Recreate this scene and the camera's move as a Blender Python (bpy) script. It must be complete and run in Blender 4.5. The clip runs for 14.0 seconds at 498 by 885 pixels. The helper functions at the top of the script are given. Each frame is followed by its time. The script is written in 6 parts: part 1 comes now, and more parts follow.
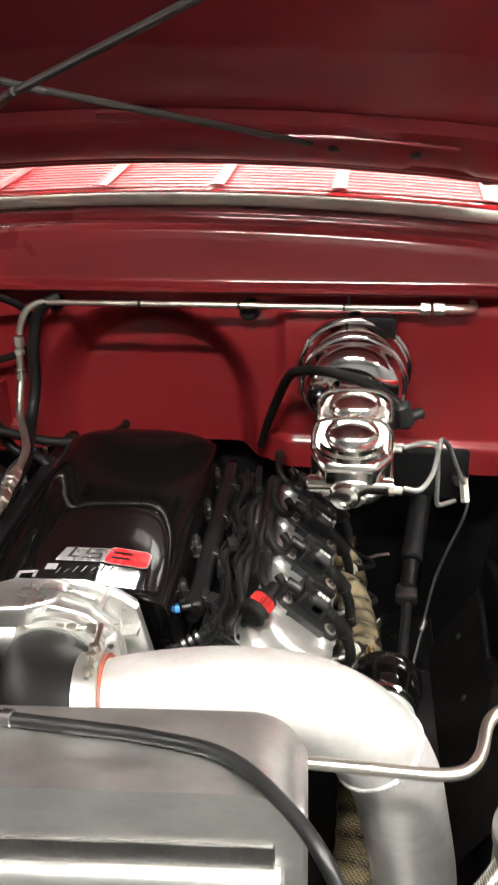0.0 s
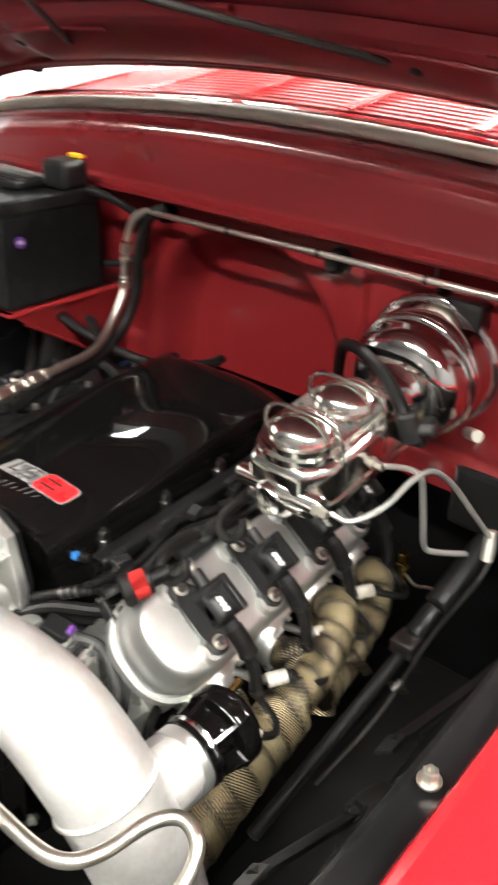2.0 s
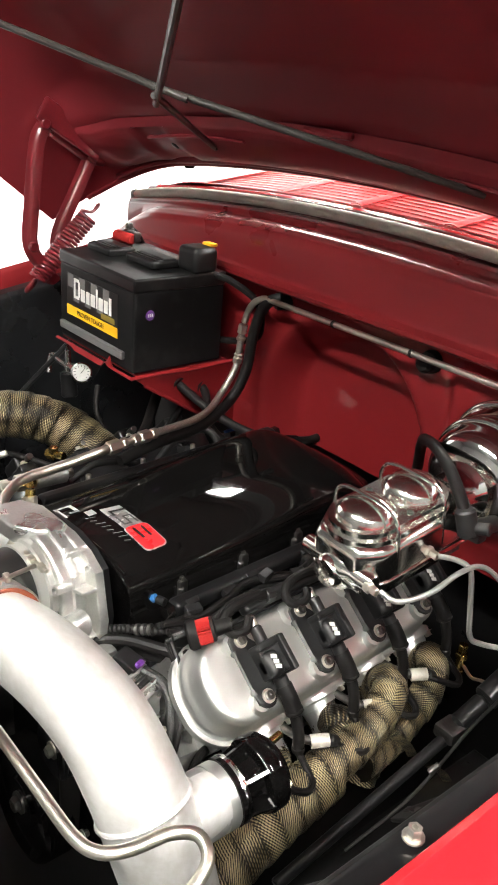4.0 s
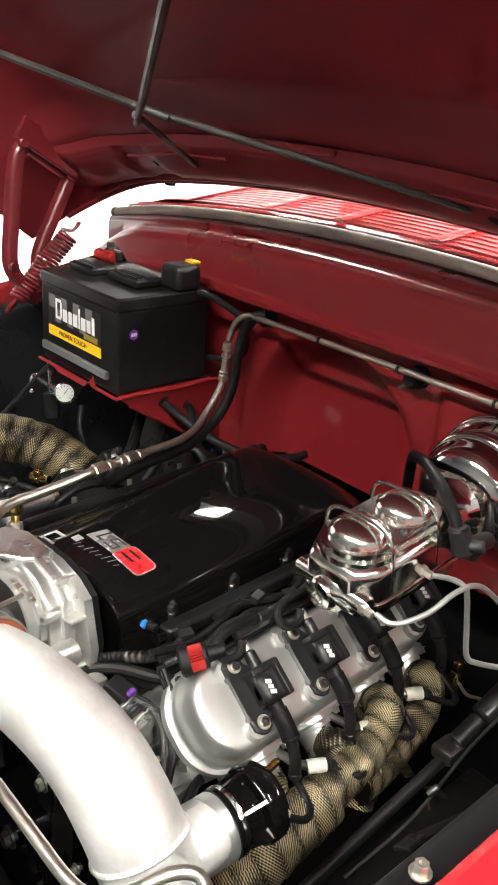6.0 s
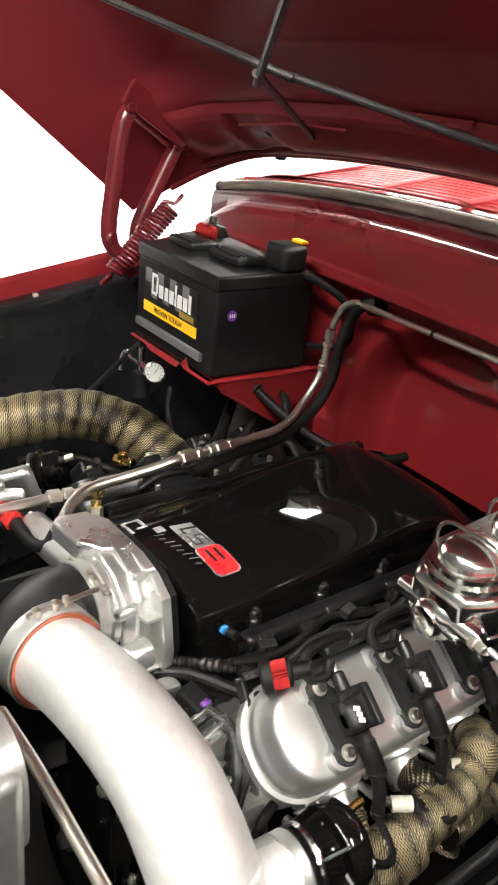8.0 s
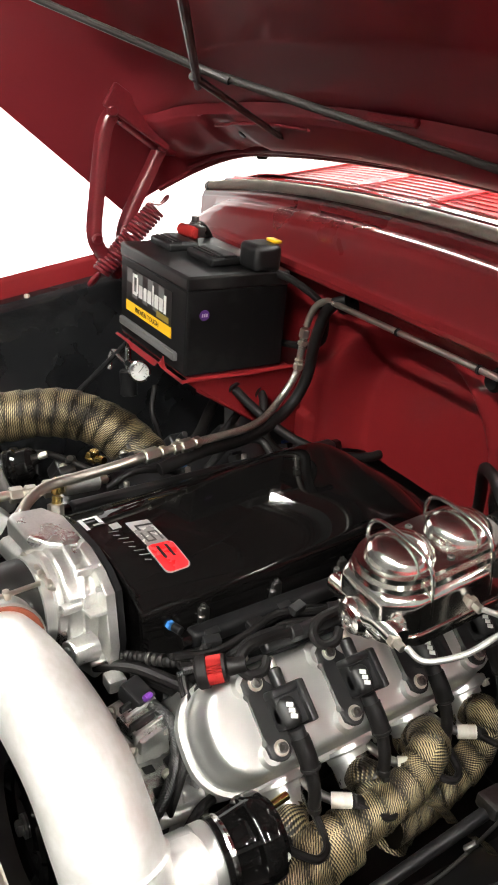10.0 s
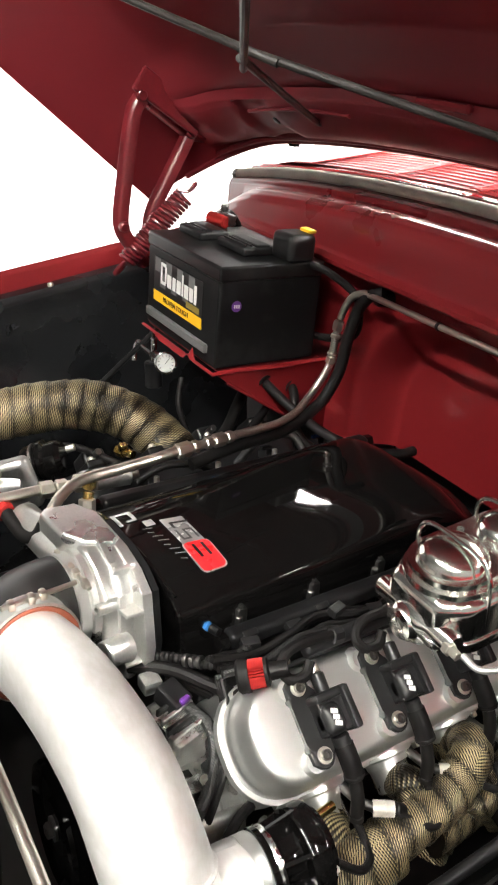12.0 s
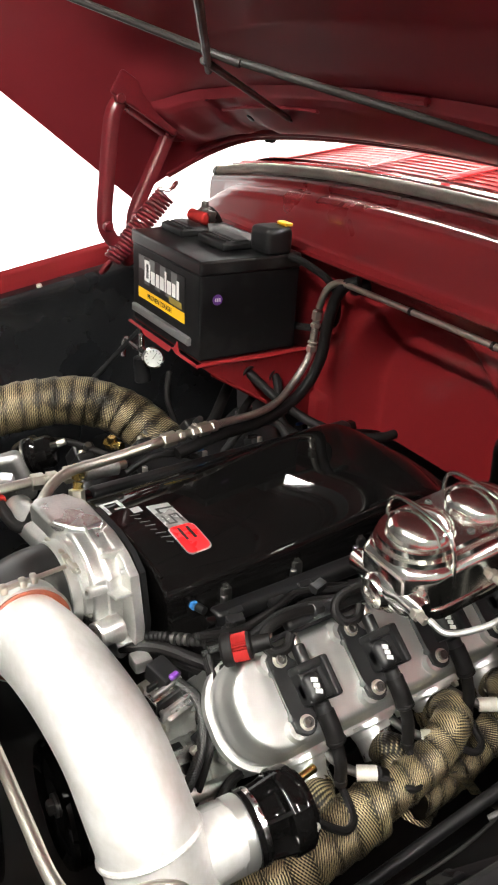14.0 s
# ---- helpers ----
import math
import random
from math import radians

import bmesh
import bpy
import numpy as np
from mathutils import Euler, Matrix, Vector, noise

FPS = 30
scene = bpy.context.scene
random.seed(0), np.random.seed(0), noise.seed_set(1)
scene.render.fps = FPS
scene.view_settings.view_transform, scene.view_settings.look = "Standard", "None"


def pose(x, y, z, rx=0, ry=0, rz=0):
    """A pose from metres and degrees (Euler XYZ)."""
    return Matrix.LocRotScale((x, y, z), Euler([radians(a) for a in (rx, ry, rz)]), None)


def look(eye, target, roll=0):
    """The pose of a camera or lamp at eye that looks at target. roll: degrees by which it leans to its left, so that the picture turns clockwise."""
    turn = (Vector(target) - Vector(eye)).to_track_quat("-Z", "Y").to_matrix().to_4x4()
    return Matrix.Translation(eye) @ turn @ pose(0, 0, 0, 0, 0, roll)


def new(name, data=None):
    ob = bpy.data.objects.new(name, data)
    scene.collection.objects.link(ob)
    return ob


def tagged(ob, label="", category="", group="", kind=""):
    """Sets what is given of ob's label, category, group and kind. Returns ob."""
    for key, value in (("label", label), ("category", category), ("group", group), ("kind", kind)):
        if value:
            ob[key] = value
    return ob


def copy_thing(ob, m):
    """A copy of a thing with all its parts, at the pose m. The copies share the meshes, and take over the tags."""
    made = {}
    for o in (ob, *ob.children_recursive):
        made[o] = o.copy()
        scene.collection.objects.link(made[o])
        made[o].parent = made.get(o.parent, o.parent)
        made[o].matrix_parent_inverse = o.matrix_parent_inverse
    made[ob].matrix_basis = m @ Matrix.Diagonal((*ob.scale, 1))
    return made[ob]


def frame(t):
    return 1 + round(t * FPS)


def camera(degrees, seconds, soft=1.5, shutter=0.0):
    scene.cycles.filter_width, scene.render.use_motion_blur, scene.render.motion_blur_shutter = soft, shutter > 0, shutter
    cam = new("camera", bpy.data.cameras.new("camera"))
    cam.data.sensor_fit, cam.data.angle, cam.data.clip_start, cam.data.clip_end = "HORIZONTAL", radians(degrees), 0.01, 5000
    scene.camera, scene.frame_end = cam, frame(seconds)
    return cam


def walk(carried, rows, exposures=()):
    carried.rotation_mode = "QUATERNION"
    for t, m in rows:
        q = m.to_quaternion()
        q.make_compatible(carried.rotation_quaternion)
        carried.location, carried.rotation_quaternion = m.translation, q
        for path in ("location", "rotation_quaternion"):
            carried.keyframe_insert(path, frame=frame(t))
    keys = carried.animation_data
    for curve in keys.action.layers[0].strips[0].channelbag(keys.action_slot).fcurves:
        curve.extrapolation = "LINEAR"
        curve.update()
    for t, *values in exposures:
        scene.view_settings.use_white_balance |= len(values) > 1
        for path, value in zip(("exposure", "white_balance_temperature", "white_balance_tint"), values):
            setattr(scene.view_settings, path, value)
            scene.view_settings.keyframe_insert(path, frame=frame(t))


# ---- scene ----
cam = camera(33.4, 14.0, 1.9, 0.5)
PATH = [
    (0, (0.395, -1.35, 1.454), (0.085, 0.453, 0.645), -1.5),
    (0.4, (0.439, -1.229, 1.43), (-0.006, 0.571, 0.679), 1.4),
    (0.5, (0.472, -1.157, 1.382), (-0.046, 0.628, 0.643), 2.2),
    (0.8, (0.596, -1.115, 1.411), (-0.075, 0.586, 0.602), 0.3),
    (1, (0.659, -1.13, 1.424), (-0.126, 0.524, 0.618), -1.2),
    (1.2, (0.76, -1.137, 1.442), (-0.179, 0.44, 0.648), -0.6),
    (1.5, (0.781, -1.088, 1.44), (-0.233, 0.43, 0.621), 1.4),
    (1.8, (0.792, -0.994, 1.399), (-0.202, 0.471, 0.468), 2.6),
    (2, (0.831, -0.969, 1.426), (-0.287, 0.39, 0.474), 1.8),
    (2.2, (0.884, -0.961, 1.436), (-0.382, 0.281, 0.511), 1.2),
    (2.5, (0.958, -0.975, 1.475), (-0.423, 0.168, 0.589), 2.3),
    (2.6, (0.955, -0.984, 1.479), (-0.431, 0.16, 0.601), 2.5),
    (2.7, (0.947, -0.989, 1.475), (-0.448, 0.157, 0.615), 3.1),
    (4.8, (0.933, -1.005, 1.486), (-0.432, 0.213, 0.677), 5.3),
    (5, (0.939, -1.002, 1.484), (-0.436, 0.21, 0.683), 4.9),
    (5.5, (0.929, -0.995, 1.488), (-0.443, 0.224, 0.694), 4.3),
    (6, (0.913, -0.998, 1.487), (-0.444, 0.242, 0.7), 4.2),
    (6.5, (0.913, -0.99, 1.484), (-0.447, 0.236, 0.68), 4.1),
    (7, (0.91, -0.988, 1.475), (-0.465, 0.205, 0.646), 4.0),
    (7.5, (0.953, -0.989, 1.479), (-0.481, 0.124, 0.64), 3.6),
    (8, (0.823, -0.959, 1.456), (-0.637, 0.125, 0.624), 6.1),
    (8.5, (0.882, -0.894, 1.46), (-0.626, 0.129, 0.635), 4.9),
    (8.7, (0.921, -0.873, 1.474), (-0.609, 0.105, 0.635), 4.6),
    (10.8, (0.887, -0.855, 1.473), (-0.628, 0.135, 0.621), 4.6),
    (11, (0.885, -0.856, 1.474), (-0.642, 0.119, 0.626), 4.6),
    (11.5, (0.874, -0.854, 1.474), (-0.662, 0.101, 0.621), 4.7),
    (12, (0.85, -0.878, 1.463), (-0.665, 0.095, 0.593), 5.1),
    (12.5, (0.877, -0.893, 1.461), (-0.604, 0.109, 0.566), 6.0),
    (13, (0.926, -0.898, 1.465), (-0.551, 0.11, 0.568), 5.9),
    (13.5, (0.924, -0.896, 1.47), (-0.564, 0.112, 0.594), 4.9),
    (14, (0.907, -0.874, 1.471), (-0.611, 0.089, 0.594), 3.0),
]
walk(cam, [(t, look(eye, target, roll)) for t, eye, target, roll in PATH], [(0, -0.12, 6600, 8), (1.5, 0.0, 6600, 8), (2.5, 0.12, 6600, 8), (5, -0.2, 6600, 8), (14, -0.2, 6600, 8)])

# ---- light: a closed workshop with ceiling panels ----
world = bpy.data.worlds.new("world")
scene.world = world
world.use_nodes = True
world.node_tree.nodes["Background"].inputs[0].default_value = (0.9, 0.95, 1.0, 1)
world.node_tree.nodes["Background"].inputs[1].default_value = 0.02
PANEL_POWER = 265.0

# ---- materials ----


def nodes_of(name):
    m = bpy.data.materials.new(name)
    m.use_nodes = True
    nt = m.node_tree
    return m, nt, nt.nodes["Principled BSDF"]


def surface(name, colour, rough=0.5, metal=0.0, coat=0.0, vary=0.25, grain=60.0, stain=4.0, bump=0.1, depth=0.0006, stretch=(1, 1, 1), dirt=None, dirt_amount=0.0, spec=0.5, patch=0.3):
    """Painted, metal, rubber or plastic surface with fine grain and larger wear."""
    m, nt, p = nodes_of(name)
    n, l = nt.nodes, nt.links
    tc = n.new("ShaderNodeTexCoord")
    mp = n.new("ShaderNodeMapping")
    mp.inputs["Scale"].default_value = stretch
    l.new(tc.outputs["Object"], mp.inputs["Vector"])
    fine = n.new("ShaderNodeTexNoise")
    fine.inputs["Scale"].default_value, fine.inputs["Detail"].default_value = grain, 5
    big = n.new("ShaderNodeTexNoise")
    big.inputs["Scale"].default_value, big.inputs["Detail"].default_value = stain, 6
    for t in (fine, big):
        l.new(mp.outputs[0], t.inputs["Vector"])
    mix = n.new("ShaderNodeMath")
    mix.operation = "MULTIPLY_ADD"
    l.new(fine.outputs[0], mix.inputs[0])
    mix.inputs[1].default_value = 0.4
    l.new(big.outputs[0], mix.inputs[2])
    ramp = n.new("ShaderNodeValToRGB")
    lo = [c * (1 - vary) for c in colour]
    hi = [min(1, c * (1 + vary)) for c in colour]
    ramp.color_ramp.elements[0].position, ramp.color_ramp.elements[0].color = 0.45, (*lo, 1)
    ramp.color_ramp.elements[1].position, ramp.color_ramp.elements[1].color = 0.95, (*hi, 1)
    l.new(mix.outputs[0], ramp.inputs[0])
    out = ramp.outputs[0]
    if dirt:
        grime = n.new("ShaderNodeTexNoise")
        grime.inputs["Scale"].default_value, grime.inputs["Detail"].default_value = stain * 2.3, 8
        l.new(tc.outputs["Object"], grime.inputs["Vector"])
        gr = n.new("ShaderNodeMapRange")
        gr.inputs[1].default_value, gr.inputs[2].default_value, gr.inputs[4].default_value = 0.52, 0.7, dirt_amount
        l.new(grime.outputs[0], gr.inputs[0])
        mc = n.new("ShaderNodeMix")
        mc.data_type = "RGBA"
        mc.inputs[7].default_value = (*dirt, 1)
        l.new(gr.outputs[0], mc.inputs[0])
        l.new(out, mc.inputs[6])
        out = mc.outputs[2]
    l.new(out, p.inputs["Base Color"])
    rr = n.new("ShaderNodeMapRange")
    rr.inputs[1].default_value, rr.inputs[2].default_value = 0.3, 0.75
    rr.inputs[3].default_value, rr.inputs[4].default_value = rough * (1 - patch * 0.8), min(1, rough * (1 + patch))
    l.new(big.outputs[0], rr.inputs[0])
    l.new(rr.outputs[0], p.inputs["Roughness"])
    p.inputs["Metallic"].default_value = metal
    p.inputs["Coat Weight"].default_value = coat
    p.inputs["Coat Roughness"].default_value = 0.06
    p.inputs["Specular IOR Level"].default_value = spec
    if bump:
        b = n.new("ShaderNodeBump")
        b.inputs["Strength"].default_value, b.inputs["Distance"].default_value = bump, depth
        l.new(fine.outputs[0], b.inputs["Height"])
        l.new(b.outputs[0], p.inputs["Normal"])
    return m


def woven(name, dark, light, rough, metal, across, along, depth, lap=0.0, sooty=0.3):
    """A woven or braided sleeve: strands crossing in the tube's own coordinates (turns round, metres along)."""
    m, nt, p = nodes_of(name)
    n, l = nt.nodes, nt.links
    tc = n.new("ShaderNodeTexCoord")
    sep = n.new("ShaderNodeSeparateXYZ")
    l.new(tc.outputs["UV"], sep.inputs[0])

    def math_node(op, a, b=None):
        q = n.new("ShaderNodeMath")
        q.operation = op
        for i, v in enumerate((a, b)):
            if v is None:
                continue
            if isinstance(v, (int, float)):
                q.inputs[i].default_value = v
            else:
                l.new(v, q.inputs[i])
        return q.outputs[0]

    a = math_node("MULTIPLY", sep.outputs[0], across * 2 * math.pi)
    c = math_node("MULTIPLY", sep.outputs[1], along * 2 * math.pi)
    warp = n.new("ShaderNodeTexNoise")
    warp.inputs["Scale"].default_value, warp.inputs["Detail"].default_value = 30, 3
    l.new(tc.outputs["Object"], warp.inputs["Vector"])
    bend = math_node("MULTIPLY", math_node("SUBTRACT", warp.outputs[0], 0.5), 5.0)
    band = math_node("FLOOR", math_node("ADD", math_node("MULTIPLY", sep.outputs[1], 1 / 0.030), sep.outputs[0]))
    slant = n.new("ShaderNodeTexWhiteNoise")
    slant.noise_dimensions = "1D"
    l.new(band, slant.inputs["W"])
    lean = math_node("MULTIPLY", math_node("SUBTRACT", slant.outputs["Value"], 0.35), 2.0)
    s = math_node("SINE", math_node("ADD", math_node("ADD", c, math_node("MULTIPLY", a, lean)), bend))
    d = math_node("SINE", math_node("ADD", a, math_node("MULTIPLY", c, 0.5)))
    h = math_node("ADD", math_node("MULTIPLY", math_node("ADD", math_node("MULTIPLY", s, 0.68), math_node("MULTIPLY", d, 0.32)), 0.5), 0.5)
    big = n.new("ShaderNodeTexNoise")
    big.inputs["Scale"].default_value, big.inputs["Detail"].default_value = 17, 4
    l.new(tc.outputs["Object"], big.inputs["Vector"])
    soot = math_node("SMOOTH_MIN", math_node("MULTIPLY", math_node("SUBTRACT", big.outputs[0], 0.33), 4.5), 1.0)
    f = math_node("MULTIPLY", math_node("ADD", h, 0.05), math_node("ADD", math_node("MULTIPLY", soot, sooty), 1 - sooty))
    if lap:
        turn = math_node("FRACT", math_node("ADD", math_node("ADD", math_node("MULTIPLY", sep.outputs[1], 1 / 0.030), sep.outputs[0]), math_node("MULTIPLY", bend, 0.06)))
        # shade at the overlaps put into the colour: each turn darkens towards its edges
        worn = math_node("SINE", math_node("MULTIPLY", turn, math.pi))
        f = math_node("MULTIPLY", f, math_node("ADD", math_node("MULTIPLY", worn, lap), 1 - lap * 0.75))
    ramp = n.new("ShaderNodeValToRGB")
    ramp.color_ramp.elements[0].position, ramp.color_ramp.elements[0].color = 0.32, (*dark, 1)
    ramp.color_ramp.elements[1].position, ramp.color_ramp.elements[1].color = 0.80, (*light, 1)
    l.new(f, ramp.inputs[0])
    l.new(ramp.outputs[0], p.inputs["Base Color"])
    p.inputs["Roughness"].default_value, p.inputs["Metallic"].default_value = rough, metal
    b = n.new("ShaderNodeBump")
    b.inputs["Strength"].default_value, b.inputs["Distance"].default_value = 0.8, depth
    l.new(h, b.inputs["Height"])
    l.new(b.outputs[0], p.inputs["Normal"])
    return m


def glow(name, colour, power):
    m, nt, p = nodes_of(name)
    p.inputs["Base Color"].default_value = (0.8, 0.8, 0.8, 1)
    p.inputs["Emission Color"].default_value = (*colour, 1)
    p.inputs["Emission Strength"].default_value = power
    return m


RED = surface("red_body_paint", (0.50, 0.012, 0.018), 0.22, 0.0, 0.9, 0.08, 900, 3, 0.02, 0.0002, patch=0.08)
# Darker copies of the body red: shade under the hood put into the colour.
RED_BAY_SHADE = surface("red_paint_bay_shade", (0.160, 0.011, 0.0135), 0.42, 0.0, 0.40, 0.06, 500, 2, 0.02, 0.0002, spec=0.12, patch=0.06)
RED_COWL_SHADE = surface("red_gloss_paint_cowl_shade", (0.120, 0.009, 0.0112), 0.28, 0.0, 1.0, 0.06, 500, 2, 0.015, 0.0002, spec=0.3, patch=0.06)
RED_HOOD_SHADE = surface("red_paint_hood_shade", (0.165, 0.0165, 0.0225), 0.40, 0.0, 0.12, 0.06, 500, 2, 0.02, 0.0002, spec=0.22, patch=0.06)
GRILLE_RED = surface("red_grille_paint", (0.50, 0.018, 0.024), 0.36, 0.0, 0.30, 0.08, 900, 3, 0.02, 0.0002, patch=0.08)
RED_SPRING = surface("red_painted_steel", (0.11, 0.007, 0.011), 0.35, 0.0, 0.4, 0.25, 200, 20, 0.1)
BLACK_GLOSS = surface("gloss_black_paint", (0.0032, 0.0030, 0.0030), 0.04, 0.0, 0.0, 0.3, 900, 5, 0.0, 0.0002, spec=0.28)
BLACK_SATIN = surface("satin_black_paint", (0.006, 0.006, 0.0065), 0.33, 0.0, 0.1, 0.4, 300, 6, 0.1, 0.0004, dirt=(0.02, 0.019, 0.018), dirt_amount=0.2, spec=0.3)
BLACK_PLASTIC = surface("black_plastic", (0.007, 0.007, 0.0075), 0.42, 0.0, 0.0, 0.3, 700, 12, 0.12, 0.0003, dirt=(0.02, 0.019, 0.018), dirt_amount=0.25, spec=0.38)
BLACK_CASE = surface("battery_case_plastic", (0.006, 0.006, 0.0065), 0.5, 0.0, 0.0, 0.25, 900, 9, 0.10, 0.0002, dirt=(0.04, 0.04, 0.038), dirt_amount=0.2, spec=0.12)
BLACK_LID = surface("battery_lid_plastic", (0.006, 0.006, 0.0065), 0.36, 0.0, 0.0, 0.25, 900, 9, 0.10, 0.0002, dirt=(0.045, 0.045, 0.042), dirt_amount=0.3, spec=0.30)
FENDER_BLACK = surface("gloss_black_fender_paint", (0.008, 0.0085, 0.0095), 0.28, 0.0, 0.35, 0.4, 200, 5, 0.12, 0.0006, dirt=(0.025, 0.025, 0.025), dirt_amount=0.25, spec=0.5, patch=0.5)
RUBBER = surface("black_rubber", (0.006, 0.0055, 0.0055), 0.5, 0.0, 0.0, 0.35, 400, 15, 0.2, 0.0004, spec=0.14)
SILICONE = surface("black_silicone", (0.010, 0.010, 0.010), 0.36, 0.0, 0.0, 0.3, 300, 10, 0.1, 0.0003, spec=0.35)
GREY_RUBBER = surface("grey_rubber_seal", (0.66, 0.63, 0.55), 0.85, 0.0, 0.0, 0.2, 300, 14, 0.3, 0.0006, spec=0.25)
ALU_TUBE = surface("brushed_aluminium_tube", (0.95, 0.94, 0.90), 0.40, 0.76, 0.0, 0.10, 90, 22, 0.16, 0.0003, (1, 2, 2), patch=0.2)
ALU_CAST = surface("cast_aluminium", (0.75, 0.75, 0.73), 0.31, 0.95, 0.0, 0.16, 300, 14, 0.4, 0.0005)
ALU_TANK = surface("radiator_tank_aluminium", (0.66, 0.66, 0.64), 0.36, 0.95, 0.0, 0.10, 90, 22, 0.16, 0.0003, (1, 2, 2), patch=0.25)
ALU_MACHINED = surface("machined_aluminium", (0.80, 0.81, 0.79), 0.36, 0.94, 0.0, 0.03, 300, 6, 0.02, 0.0002, (1, 8, 1), patch=0.03)
ALU_DULL = surface("dull_aluminium", (0.40, 0.40, 0.39), 0.42, 1.0, 0.0, 0.2, 200, 9, 0.2, 0.0004, dirt=(0.16, 0.15, 0.14), dirt_amount=0.4)
CHROME = surface("polished_chrome", (0.78, 0.77, 0.75), 0.11, 1.0, 0.0, 0.05, 300, 9, 0.02, 0.0002, patch=0.08)
POLISHED = surface("polished_aluminium", (0.84, 0.83, 0.78), 0.16, 1.0, 0.0, 0.05, 300, 12, 0.03, 0.0002, patch=0.08)
STEEL = surface("stainless_tube", (0.76, 0.73, 0.65), 0.33, 1.0, 0.0, 0.05, 300, 20, 0.03, 0.0002, patch=0.08)
STEEL_DARK = surface("dark_steel", (0.16, 0.155, 0.15), 0.35, 1.0, 0.0, 0.3, 300, 20, 0.15, 0.0003)
GREY_ROD = surface("dark_grey_painted_steel", (0.022, 0.020, 0.018), 0.42, 0.0, 0.0, 0.25, 300, 20, 0.1, 0.0002, spec=0.3)
BRAKE_LINE = surface("grey_brake_line", (0.25, 0.25, 0.24), 0.4, 0.6, 0.0, 0.15, 300, 20, 0.1, 0.0002)
ZINC = surface("zinc_bolt", (0.72, 0.70, 0.63), 0.42, 1.0, 0.0, 0.15, 500, 30, 0.1, 0.0002)
BRASS = surface("brass", (0.66, 0.47, 0.16), 0.22, 1.0, 0.0, 0.15, 400, 30, 0.08, 0.0002)
CERAMIC = surface("white_ceramic", (0.42, 0.40, 0.35), 0.3, 0.0, 0.2, 0.1, 300, 20, 0.05, 0.0002)
ORANGE = surface("orange_silicone", (0.28, 0.075, 0.040), 0.45, 0.0, 0.0, 0.15, 300, 20, 0.1)
RED_FILTER = surface("red_filter_cotton", (0.27, 0.013, 0.012), 0.75, 0.0, 0.0, 0.2, 600, 30, 0.3, spec=0.2)
RED_BADGE = surface("red_badge_enamel", (0.62, 0.02, 0.025), 0.3, 0.0, 0.5, 0.08, 300, 20, 0.03)
SILVER_BADGE = surface("silver_badge_enamel", (0.5, 0.5, 0.5), 0.3, 0.6, 0.3, 0.12, 300, 20, 0.05)
WHITE_PRINT = surface("white_print", (0.60, 0.60, 0.58), 0.5, 0.0, 0.0, 0.05, 300, 20, 0.03)
DIAL_FACE = surface("dial_face_card", (0.36, 0.36, 0.34), 0.6, 0.0, 0.0, 0.1, 300, 40, 0.03)
YELLOW_PRINT = surface("yellow_print", (0.75, 0.42, 0.015), 0.45, 0.0, 0.0, 0.06, 300, 20, 0.03)
GREY_PRINT = surface("grey_print", (0.11, 0.11, 0.11), 0.5, 0.0, 0.0, 0.15, 300, 20, 0.03)
PURPLE = surface("purple_sticker", (0.10, 0.025, 0.20), 0.4, 0.0, 0.0, 0.1, 300, 20, 0.03)
BLUE = surface("blue_plastic", (0.03, 0.16, 0.45), 0.35, 0.0, 0.0, 0.1, 300, 20, 0.03)
DARK_GLASSY = surface("grey_plastic", (0.10, 0.10, 0.10), 0.4, 0.0, 0.0, 0.2, 300, 20, 0.1)
WALL = surface("white_wall_paint", (0.78, 0.78, 0.77), 0.6, 0.0, 0.0, 0.03, 200, 1.5, 0.1)
GREY_WALL = surface("grey_wall_paint", (0.09, 0.09, 0.092), 0.6, 0.0, 0.0, 0.05, 200, 1.5, 0.1)
CEILING = surface("grey_ceiling_paint", (0.18, 0.18, 0.18), 0.7, 0.0, 0.0, 0.05, 200, 1.5, 0.1)
CONCRETE = surface("sealed_concrete", (0.07, 0.07, 0.07), 0.35, 0.0, 0.2, 0.2, 40, 1.2, 0.15, 0.001)
WRAP = woven("gold_exhaust_wrap", (0.007, 0.005, 0.003), (0.39, 0.315, 0.180), 0.38, 0.45, 40, 300, 0.0014, 0.55, 0.62)
BRAID = woven("steel_braid", (0.34, 0.33, 0.30), (0.80, 0.78, 0.70), 0.30, 0.95, 14, 330, 0.0004)
BLACK_BRAID = woven("black_nylon_braid", (0.004, 0.004, 0.004), (0.013, 0.013, 0.013), 0.5, 0.0, 10, 300, 0.0006)
DAYLIGHT_GLOW = glow("daylight_glow_panel", (1.0, 0.985, 0.97), 2.3)
LAMP = glow("lamp_diffuser", (1.0, 0.965, 0.91), PANEL_POWER)

# ---- mesh helpers ----


def part(name, bm, material, parent=None, label="", angle=35):
    me = bpy.data.meshes.new(name)
    bmesh.ops.recalc_face_normals(bm, faces=bm.faces)
    bm.to_mesh(me)
    bm.free()
    me.materials.append(material)
    me.polygons.foreach_set("use_smooth", [True] * len(me.polygons))
    me.set_sharp_from_angle(angle=radians(angle))
    ob = new(name, me)
    if parent:
        ob.parent = parent
    if label:
        ob["label"] = label
    return ob


def thing(name, label, category, m=None, group="", kind=""):
    e = new(name)
    e.empty_display_size = 0.02
    e.matrix_basis = m or Matrix()
    return tagged(e, label, category, group, kind)


def T(x, y, z):
    return Matrix.Translation((x, y, z))


